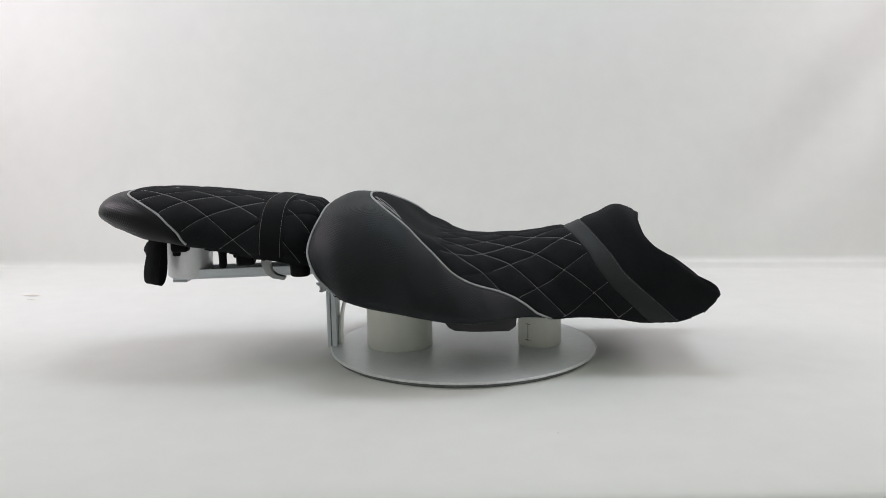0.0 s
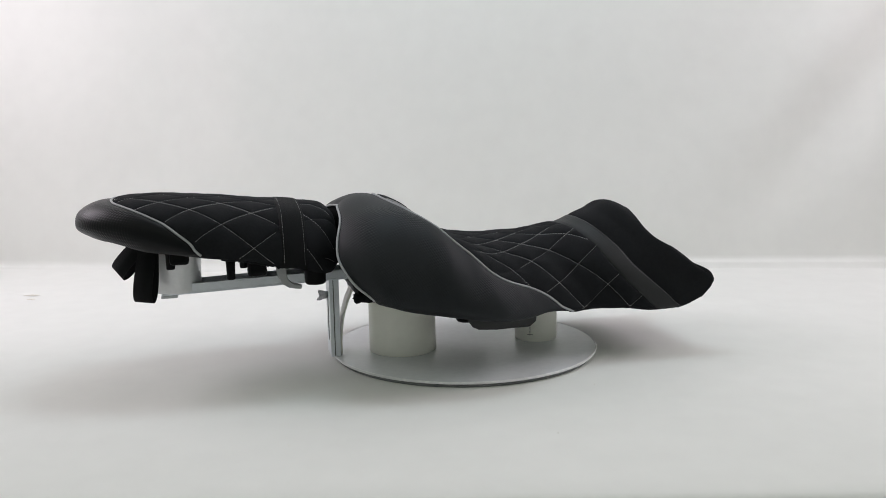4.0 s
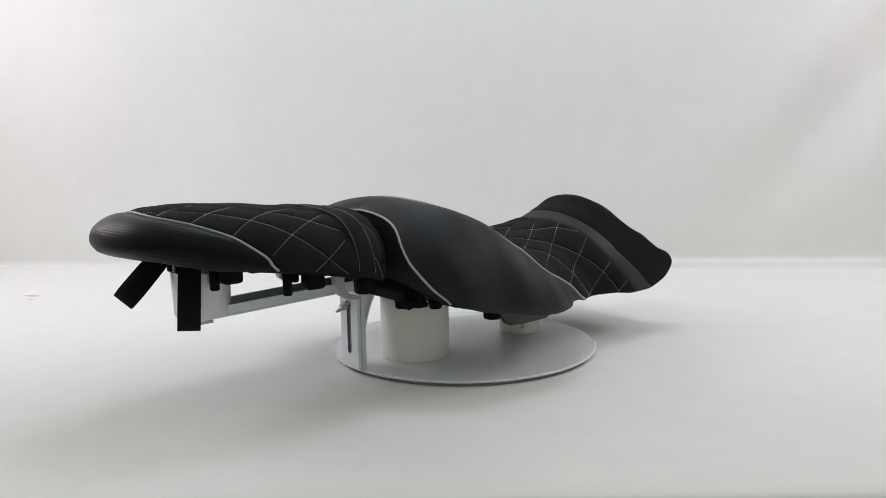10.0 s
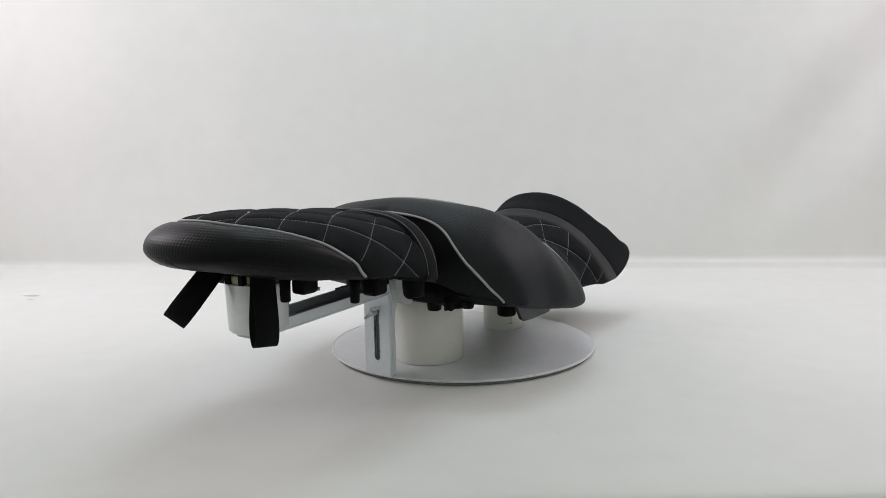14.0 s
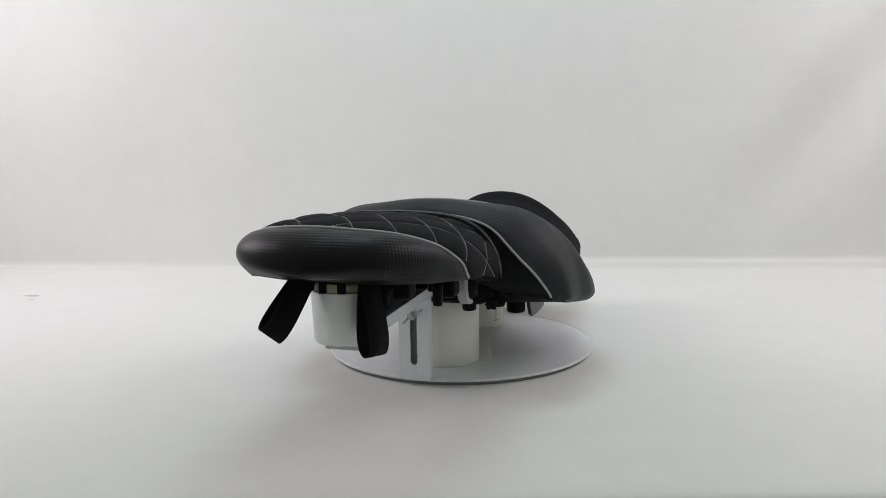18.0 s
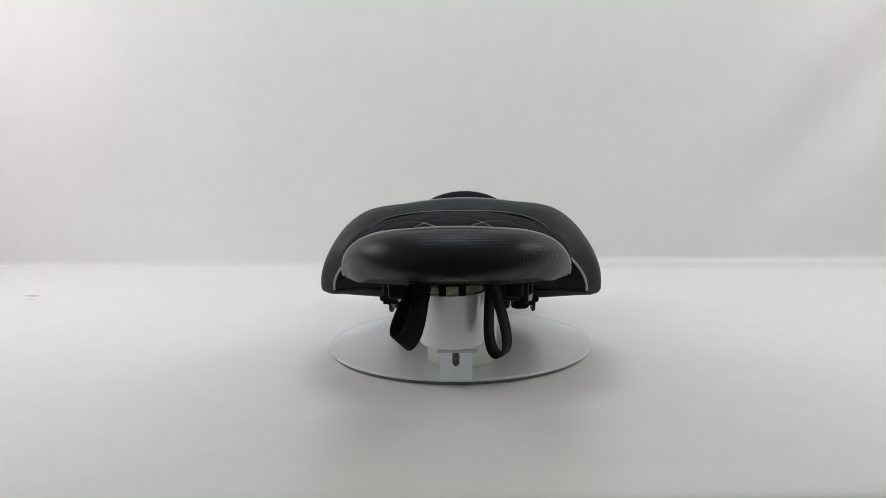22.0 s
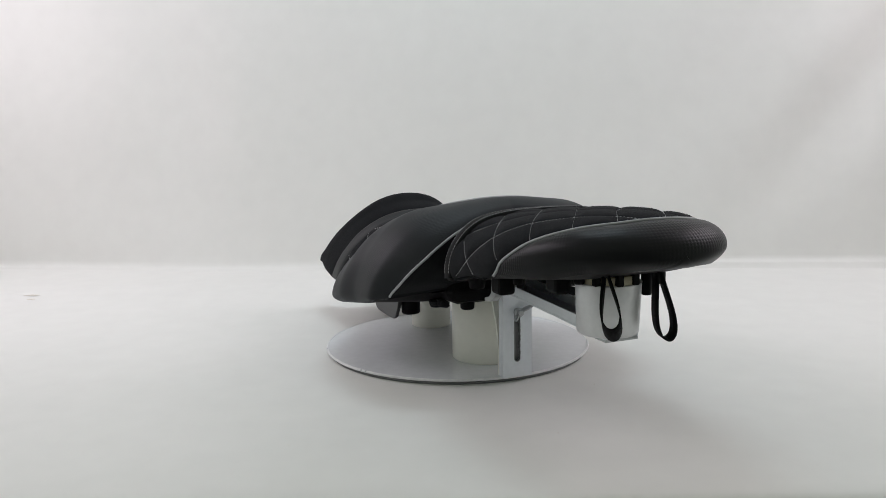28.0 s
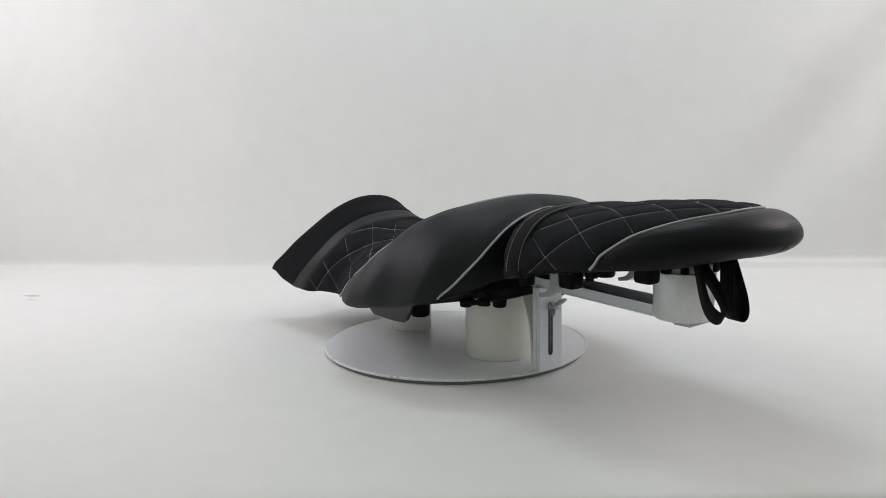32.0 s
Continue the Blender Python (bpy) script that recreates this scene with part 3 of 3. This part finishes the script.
# ---- the rider seat ----
RIDER_PIPING = ([0, .1, .177, .287, .36, .432, .518, .582, .65, .72, .79, .86, .955, 1], [.128, .136, .153, .202, .252, .304, .354, .395, .447, .483, .510, .528, .549, .556])
RIDER_BACK = ([0, .3, .5, .65, .8, .9, 1], [.013, .010, .004, -.001, -.003, .005, .017])   # the rear seam
RIDER_FRONT = ([0, .2, .35, .47, .54, .6, .66, .72, .79, .85, .9, .95, 1], [.985, .970, .955, .941, .941, .956, .986, 1.018, 1.033, 1.020, .995, .958, .910])   # the front edge dips in, then rounds out
BAND_BACK = ([0, .2, .4, .62, .75, .85, .97, 1], [.747, .752, .752, .740, .740, .752, .765, .767])   # the band's two seams
BAND_FRONT = ([0, .3, .5, .65, .75, .85, .93, 1], [.800, .796, .793, .787, .791, .800, .813, .824])
PILLION_PIPING = ([0, .1, .22, .33, .44, .545, .62, .72, .815, .9, 1], [.274, .278, .295, .336, .395, .460, .506, .549, .591, .612, .639])


RIDER_FRONT_RIGHT = ([0, .2, .35, .49, .65, .75, .82, .87, .91, .955, 1], [.985, .970, .957, .950, .963, .995, 1.014, 1.018, 1.012, .998, .965])


def rider_back(v):
    """Where the wing cover begins; the seam sits further forward on the left."""
    return smooth(np.abs(v), RIDER_BACK) + .013 * (np.asarray(v) < 0) * np.exp(-((np.abs(v) - .32) / .20) ** 2)


def rider_tip(v):
    """Where the nose cover ends; the two lobes differ a little."""
    return np.where(v < 0, smooth(np.abs(v), RIDER_FRONT), smooth(np.abs(v), RIDER_FRONT_RIGHT))


def arc_grid(surface, nu=161, nv=121):
    """Tables of x and of the distance from the ridge, over u and |v|."""
    U, V = np.meshgrid(np.linspace(0, 1, nu), np.linspace(0, 1, nv), indexing="ij")
    X = surface(U, V)
    return U, V, X[..., 0], lengths(X, 1)


def bilinear(tab, u, v):
    nu, nv = tab.shape
    a, b = np.clip(u, 0, 1) * (nu - 1), np.clip(np.abs(v), 0, 1) * (nv - 1)
    i, j = np.minimum(a.astype(int), nu - 2), np.minimum(b.astype(int), nv - 2)
    f, g = a - i, b - j
    return (tab[i, j] * (1 - f) + tab[i + 1, j] * f) * (1 - g) + (tab[i, j + 1] * (1 - f) + tab[i + 1, j + 1] * f) * g


ROWS_R = ([-.6, .15, .9, 1.4, 2.15, 2.92, 3.96, 5.15, 6.27, 7.4], [-1.6, -.6, .35, 1.0, 2.0, 3.0, 4.0, 5.0, 6.0, 7.0])
SHIFT_D = ([-.6, 1.0, 2.15, 2.92, 4.0, 5.15, 6.27], [-.25, -.25, -.12, .13, .06, -.11, -.37])


def rider_lattice(x, s, side):
    r, q = x / .084 + s / .07 - .09 * np.clip((x - .15) / .1, 0, 1), x / .084 - s / .07
    return smooth(r, ROWS_R), q - smooth(r, SHIFT_D)


def pillion_lattice(x, s, side):
    s = s - .0112 * np.exp(-(s / .045) ** 2)     # the lines run on across the ridge
    return x / .0867 + s / .0677 + 3.526, x / .0867 - s / .0677 + 6.265


def quilt_relief(tables, lattice, high, deep):
    U, V, TX, TS = tables

    def relief(u, v, X):
        x, s = bilinear(TX, u, v), bilinear(TS, u, v)
        a, b = lattice(x, s, np.sign(v))
        da, db = np.abs(a - np.round(a)) * 0.052, np.abs(b - np.round(b)) * 0.052
        d = np.minimum(da, db)
        pillow = np.clip(np.minimum(da, db) / 0.02, 0, 1)
        return high * (1 - (1 - pillow) ** 2) - deep * np.exp(-(d / 0.0022) ** 2)
    return relief


def quilt_stitches(surface, tables, lattice, inside, lift):
    """The stitched lines where the lattice's numbers are whole, traced on a fine grid."""
    U, V, TX, TS = tables
    curves = []
    nu, nv = 301, 181
    for side in (-1, 1):
        gu, gv = np.meshgrid(np.linspace(0, 1, nu), np.linspace(0, 1, nv), indexing="ij")
        x, s = bilinear(TX, gu, gv), bilinear(TS, gu, gv)
        for k, field in enumerate(lattice(x, s, side)):
            for whole in range(int(np.floor(field.min())), int(np.ceil(field.max())) + 1):
                pts = []
                for j in range(nv):            # crossing of each line of equal v
                    col = field[:, j] - whole
                    hit = np.nonzero(col[:-1] * col[1:] < 0)[0]
                    if len(hit):
                        i = hit[0] if k else hit[-1]
                        pts.append((gu[i, j] + (gu[i + 1, j] - gu[i, j]) * col[i] / (col[i] - col[i + 1]), gv[i, j]))
                run = []
                for p in pts + [None]:
                    if p is not None and inside(*p) and (not run or abs(p[0] - run[-1][0]) < .03):
                        run.append(p)
                        continue
                    if len(run) > 6:
                        u, v = np.array(run).T
                        N = normals(surface, u, v * side)
                        curves.append((surface(u, v * side) + N * lift, N))
                    run = [p] if p is not None and inside(*p) else []
    return curves


def on_surface(surface, u, v, lift):
    N = normals(surface, u, v)
    return surface(u, v) + N * lift, N


def cap(surface, us, name, mat, parent, centre, label=""):
    """Closes the end of a seat towards an inner point; us: the edge's u for each v."""
    v = np.linspace(-1, 1, 301)
    edge = surface(us(v), v)
    c = np.array(centre)
    rows = [edge + (c - edge) * (1 - (1 - k) ** 1.5) * [0.55 + 0.45 * k, 1, 1] for k in np.linspace(0, 1, 8)]
    return part(name, mesh_of(name, np.array(rows).reshape(-1, 3), grid_faces(8, 301), mat), mat, parent, label)


def under(surface, name, mat, parent, u0, u1, drop, label=""):
    """The seat pan: from one lower edge to the other, bulging down."""
    u = np.linspace(u0, u1, 60)
    a, b = surface(u, np.full_like(u, -1.0)), surface(u, np.full_like(u, 1.0))
    ks = np.linspace(0, 1, 25)
    rows = [a + (b - a) * k - np.array([0, 0, 1]) * (drop * np.clip(np.sin(np.pi * k) * 1.6 - 0.15, 0, 1) * np.clip(np.sin(np.pi * (u - u0) / (u1 - u0)) * 4, 0, 1))[:, None] for k in ks]
    return part(name, mesh_of(name, np.array(rows).reshape(-1, 3), grid_faces(25, 60), mat), mat, parent, label)


def hem(surface, u0, u1, side, parent, seed, r=0.0026, ragged=0.6):
    """The folded edge of a cover where it is stapled under the pan, uneven in thickness."""
    rng = np.random.default_rng(seed)
    u = np.linspace(u0, u1, 120)
    P = surface(u, np.full_like(u, side * 1.0))
    wob = np.interp(np.arange(120), np.arange(0, 120, 2), rng.normal(0, 1, 60))
    P = P + np.stack([0 * u, side * (-.004 + .0006 * wob), -.0012 + ragged * .0016 * wob], -1)
    part("hem_fold", tube_mesh("hem_fold", P, r, SUEDE, 6), SUEDE, parent, "ragged stapled edge of the black cover")


def rider_seat():
    root = thing("rider_seat", "black quilted suede motorcycle rider seat with vinyl wings and grey piping", "motorcycle seat")
    v = np.linspace(-1, 1, 161)
    front = smooth(np.abs(v), RIDER_PIPING)
    s = np.linspace(0, 1, 90)[:, None]
    V = np.broadcast_to(v, (90, 161))
    rear = rider_back(v)
    panel("wing_cover", rider, rear + s * (front - rear), V, VINYL, root, 0.003, 0.008, label="black weave-embossed vinyl")
    tables = arc_grid(lambda u, v: rider(u, v, 0.0))
    s = np.linspace(0, 1, 170)[:, None]
    quilt = quilt_relief(tables, rider_lattice, 0.0025, 0.0010)
    v2 = np.linspace(-1, 1, 261)
    front2 = smooth(np.abs(v2), RIDER_PIPING)
    panel("quilted_cover", rider, front2 + (smooth(np.abs(v2), BAND_BACK) - front2) * s, np.broadcast_to(v2, (170, 261)), SUEDE, root, 0.001, 0.004,
          lambda u, v, X: quilt(u, v, X) * np.clip((np.maximum(u - .33, (np.abs(v) - .55) * .4)) / .03, 0, 1), "black suede quilted in diamonds")

    def inside(u, v):
        return smooth(v, RIDER_PIPING) + .004 < u < smooth(v, BAND_BACK) - .001 and v < .995 and (u > .345 or v > .55) and not (u > .70 and v < .10)
    dashes("stitch_line", quilt_stitches(rider, tables, rider_lattice, inside, 0.0004), THREAD, root)
    s = np.linspace(0, 1, 14)[:, None]
    rear, fore = smooth(np.abs(v), BAND_BACK), smooth(np.abs(v), BAND_FRONT)
    panel("band", rider, rear + (fore - rear) * s, np.broadcast_to(v, (14, 161)), BAND, root, 0.0022, 0.003, label="dark grey vinyl band")
    dashes("stitch_line", [on_surface(rider, smooth(np.abs(np.linspace(-.99, .99, 120)), BAND_FRONT) - .004, np.linspace(-.99, .99, 120), 0.0015)], INK, root, 0.003, 0.0016, 0.0004)
    s = np.linspace(0, 1, 50)[:, None]
    fine = np.linspace(-1, 1, 301)
    fore, tip = smooth(np.abs(fine), BAND_FRONT), rider_tip(fine)
    panel("nose_cover", rider, fore + (tip - .0125 - fore) * s, np.broadcast_to(fine, (50, 301)), SMOOTH_SUEDE, root, 0.0022, 0.008, label="plain black suede",
          seams=(True, False), curl=(0.0115, (0.30, MID, 0.13)))
    a = np.linspace(-1, 1, 200)
    P, _ = on_surface(rider, smooth(np.abs(a), RIDER_PIPING), a, 0.0012)
    part("front_piping", tube_mesh("front_piping", P, 0.0018, PIPING), PIPING, root, "light grey piping")
    a = np.linspace(-.94, .94, 160)
    P, _ = on_surface(rider, rider_back(a) - .001, a, 0.0008)
    part("rear_piping", tube_mesh("rear_piping", P, 0.0018, PIPING), PIPING, root, "light grey piping")
    cap(rider, rider_back, "back_cover", SMOOTH_SUEDE, root, (-0.165, MID, 0.13), label="black suede back")
    for line in ([(.150, -.115), (.165, -.150), (.205, -.215), (.238, -.262)], [(.150, -.115), (.178, -.140), (.212, -.190), (.238, -.262)],
                 [(.158, -.168), (.190, -.200), (.238, -.262)], [(.158, -.168), (.172, -.195), (.200, -.232), (.238, -.262)]):
        u, w = np.array(line).T
        k = np.linspace(0, len(line) - 1, 30)
        P, _ = on_surface(rider, np.interp(k, range(len(line)), u), np.interp(k, range(len(line)), w), 0.0012)
        part("embroidered_line", tube_mesh("embroidered_line", P, 0.0007, THREAD, 6), THREAD, root, "grey embroidered mark")
    for sgn in (-1, 1):
        fin = [(-0.034, 0.095), (-0.022, 0.068), (-0.010, 0.050), (0.000, 0.045), (0.030, 0.043), (0.084, 0.044), (0.095, 0.052), (0.099, 0.095)]
        y = MID + sgn * 0.121
        part("side_fin", prism(fin, y - 0.003, y + 0.003, 0.001), FIN, root, "dark grey plastic fin")
        knob(root, "rubber_foot", -0.014, MID + sgn * 0.098, 0.095, 0.040, 0.016)
        knob(root, "pan_lump", -0.168, MID + sgn * 0.064, 0.106, 0.016, 0.011)
        knob(root, "pan_lump", -0.132, MID + sgn * 0.100, 0.102, 0.012, 0.010)
    part("pan_rear", box(-0.190, -0.05, MID - 0.100, MID + 0.100, 0.0998, 0.140, 0.018), PLASTIC, root, "black plastic rear of the pan")
    for sgn in (-1, 1):
        hem(rider, .55, .86, sgn, root, 8 + sgn, 0.0016, 0.3)
    for x, y, z, w in ((-.182, -.112, .098, .009), (-.166, -.120, .097, .007), (-.180, .098, .099, .008), (-.164, .106, .098, .006)):
        lump = bmesh.new()        # gathered folds of the cover under the rear edge
        bmesh.ops.create_icosphere(lump, subdivisions=3, radius=1)
        rng = random.Random(int(1000 * (x + y + 1)))
        ph = [rng.uniform(0, 6) for _ in range(3)]
        for q in lump.verts:
            k = 1 + .18 * math.sin(5 * q.co.x + ph[0]) + .14 * math.sin(7 * q.co.y + ph[1]) + .1 * math.sin(9 * q.co.z + ph[2])
            q.co = Vector((x + 1.3 * w * k * q.co.x, y + w * k * q.co.y, z + .006 + .75 * w * k * q.co.z))
        for f in lump.faces:
            f.smooth = True
        part("cover_gather", lump, SUEDE, root)
    under(rider, "seat_pan", PLASTIC, root, 0.03, 0.885, 0.006, "black plastic seat pan")
    return root


def pillion_u(x):
    tip = PILLION_END[1][0]
    return ((np.asarray(x) - tip) / (-.209 - tip)) ** (1 / 1.6)


def belt(root):
    """The grab belt over the pillion, with a stitched line along each edge."""
    v = np.linspace(-1, 1, 141)
    x = np.array([-.3025, -.3020, -.3005, -.2955, -.285, -.2735, -.2680, -.2660, -.2655]) + .0025
    lift = np.array([0, .0030, .0040, .0043, .0043, .0043, .0040, .0030, 0])
    U = np.broadcast_to(pillion_u(x)[:, None], (9, 141))
    V = np.broadcast_to(v, (9, 141))
    slack = 1 + 0.9 * np.exp(-((np.abs(v) - .42) / .22) ** 2)      # tight over the middle, lifted at the shoulders
    X = pillion(U, V) + normals(pillion, U, V) * (lift[:, None] * slack)[..., None]
    b = part("grab_belt", mesh_of("grab_belt", X.reshape(-1, 3), grid_faces(9, 141), WEBBING), WEBBING, root, "black stitched grab belt")
    w = np.linspace(-.97, .97, 140)
    rise = (0.0041 * (1 + 0.9 * np.exp(-((np.abs(w) - .42) / .22) ** 2)))[:, None]
    dashes("stitch_line", [on_surface(pillion, np.full(140, pillion_u(q)), w, rise) for q in (-.2960, -.2675)], THREAD, b, 0.0030, 0.0014, 0.00036)


def loop_strap(parent, top, way, across, long, wide, open_, name="webbing_loop", twist=0.0):
    """A loop of webbing hanging from top along way, opening along across."""
    way, across = Vector(way).normalized(), Vector(across)
    across = (across - way * across.dot(way)).normalized()
    side = way.cross(across)
    rows = []
    for k in np.linspace(0, 1, 33):
        a = 2 * math.pi * k
        down = long * (0.5 - 0.5 * math.cos(a)) ** 0.75
        out = open_ * math.sin(a) * (0.25 + 0.75 * (down / long) ** 1.2) * 0.9
        tw = twist * down / long
        sd = side * math.cos(tw) + across * math.sin(tw)
        ac = across * math.cos(tw) - side * math.sin(tw)
        c = Vector(top) + way * down + ac * out
        rows.append([c - sd * wide / 2, c + sd * wide / 2])
    me = mesh_of(name, np.array(rows).reshape(-1, 3), grid_faces(33, 2), WEBBING)
    ob = part(name, me, WEBBING, parent, "black webbing loop")
    mod = ob.modifiers.new("thick", "SOLIDIFY")
    mod.thickness, mod.offset = 0.0016, 0
    return ob


def knob(parent, name, x, y, z_top, long, r, mat=PLASTIC):
    bm = lathe([(0.0001, z_top - long), (r * 0.82, z_top - long), (r * 0.95, z_top - long + 0.002), (r, z_top - long * 0.4), (r * 1.12, z_top), (0.0001, z_top)], x, y, 20)
    return part(name, bm, mat, parent)


def pillion_seat():
    root = thing("pillion_seat", "black quilted suede motorcycle pillion seat with grab belt and vinyl tail", "motorcycle seat")
    v = np.linspace(-1, 1, 161)
    back = smooth(np.abs(v), PILLION_PIPING)
    s = np.linspace(0, 1, 110)[:, None]

    def chart(X):
        x, y = X[..., 0] + .40, X[..., 1] - MID
        return np.stack([.17 * np.arctan2(y, -x), X[..., 2] - .45 * np.hypot(x, y)], -1)
    def sewn(u):
        return np.clip((np.asarray(u, float) - .15) / .25, 0, 1)

    def padded(u, v):
        n = np.where(np.asarray(u)[..., None] < .018, np.array((-1.0, 0, 0)), normals(pillion, np.maximum(u, .018), v))
        n = n * [1, 1, 0]
        return pillion(u, v) + n * (0.0052 * (1 - sewn(u)))[..., None]
    panel("tail_cover", pillion, s * back, np.broadcast_to(v, (110, 161)), GLOSS_VINYL, root, 0.0052, 0.014, label="black weave-embossed vinyl", chart=chart, seams=(False, True), sides=sewn)
    tables = arc_grid(pillion)
    v2 = np.linspace(-1, 1, 221)
    back2 = smooth(np.abs(v2), PILLION_PIPING)
    s = np.linspace(0, 1, 170)[:, None]
    panel("quilted_cover", pillion, back2 + (1 - back2) * s, np.broadcast_to(v2, (170, 221)), SUEDE, root, 0.0018, 0.004,
          quilt_relief(tables, pillion_lattice, 0.0022, 0.0010), "black suede quilted in diamonds")

    def inside(u, v):
        tip = PILLION_END[1][0]
        x = tip + (-.209 - tip) * u ** 1.6
        return smooth(v, PILLION_PIPING) + .008 < u < .985 and v < .985 and not -.304 < x < -.266 and not (x > -.266 and v < .1)
    dashes("stitch_line", quilt_stitches(pillion, tables, pillion_lattice, inside, 0.0012), THREAD, root)
    a = np.linspace(-.935, .935, 200)
    P, _ = on_surface(pillion, smooth(np.abs(a), PILLION_PIPING), a, 0.0012)
    part("tail_piping", tube_mesh("tail_piping", P, 0.0018, PIPING), PIPING, root, "light grey piping")
    belt(root)
    for sgn in (-1, 1):
        hem(pillion, .68, .86, sgn, root, 20 + sgn, 0.0018)
    # a small embossed mark on the tail, too faint to read
    for v0, v1, u0, u1 in ((.03, .01, .080, .104), (.01, .08, .104, .102), (.12, .15, .084, .096), (.19, .22, .084, .100), (.22, .27, .100, .086), (.30, .33, .086, .102)):
        k = np.linspace(0, 1, 8)
        P, _ = on_surface(pillion, u0 + (u1 - u0) * k, v0 + (v1 - v0) * k, 0.0042)
        part("embossed_stroke", tube_mesh("embossed_stroke", P, 0.0009, GLOSS_VINYL, 6), GLOSS_VINYL, root, "embossed stroke of a faint mark")
    cap(pillion, np.ones_like, "front_closing", SUEDE, root, (-0.215, MID, 0.185))
    under(padded, "tail_closing", GLOSS_VINYL, root, 0.0, 0.22, 0.0015)
    under(pillion, "seat_pan", PLASTIC, root, 0.22, 1.0, 0.004, "black plastic seat pan")
    loop_strap(root, (-0.487, -0.050, 0.200), (-0.11, -0.10, -0.92), (0.37, 0.92, 0), 0.092, 0.029, 0.016)
    loop_strap(root, (-0.4915, 0.0242, 0.2006), (-0.0518, 0.0229, -0.0636), (-0.637, -0.77, 0), 0.086, 0.029, 0.016)
    for k in (2.9, 3.5, 2.2):     # small lugs reaching down to the cup's ring
        x, y = -0.4543 + 0.0385 * math.cos(k), -0.0045 + 0.0385 * math.sin(k)
        part("pan_lug", box(x - 0.004, x + 0.004, y - 0.004, y + 0.004, 0.1775, 0.200, 0.001), PLASTIC, root)
    for sgn in (-1, 1):
        knob(root, "locating_pin", -0.458, MID + sgn * 0.048, 0.190, 0.034 if sgn < 0 else 0.012, 0.0068)
        part("mounting_block", box(-0.458, -0.430, MID + sgn * 0.068 - 0.011, MID + sgn * 0.068 + 0.011, 0.166, 0.192, 0.005), PLASTIC, root)
        knob(root, "locating_pin", -0.371, MID + sgn * 0.084, 0.175, 0.033 if sgn < 0 else 0.010, 0.0065)
        part("mounting_block", box(-0.347, -0.319, MID + sgn * 0.086 - 0.012, MID + sgn * 0.086 + 0.012, 0.146, 0.172, 0.005), PLASTIC, root)
        knob(root, "locating_pin", -0.352, MID + sgn * 0.070, 0.172, 0.016, 0.006)
        knob(root, "rubber_foot", -0.247, MID + sgn * 0.084, 0.160, 0.032 if sgn < 0 else 0.022, 0.0165 if sgn < 0 else 0.012)
        y = MID + (-0.087 if sgn < 0 else 0.084)
        outer = [(-0.307, 0.168), (-0.305, 0.148), (-0.299, 0.134), (-0.288, 0.1265), (-0.270, 0.1235)]
        inner = [(-0.268, 0.1285), (-0.282, 0.1325), (-0.289, 0.139), (-0.291, 0.150), (-0.291, 0.168)]
        part("belt_hook", prism(outer + inner, y - 0.013, y - 0.001, 0.0008), HOOK, root, "light grey plastic hook")
    return root


rider_thing = rider_seat()
pillion_thing = pillion_seat()


def motions():
    """All that stands on the turntable turns with it."""
    for ob, z in ((plate_thing, 0.0), (big_pipe, 0.0), (small_pipe, 0.0), (bracket_thing, 0.0), (rider_thing, FLOOR), (pillion_thing, FLOOR)):
        walk(ob, [(t, pose(0, 0, z, 0, 0, turn_at(t))) for t in range(0, 33, 2)])


motions()
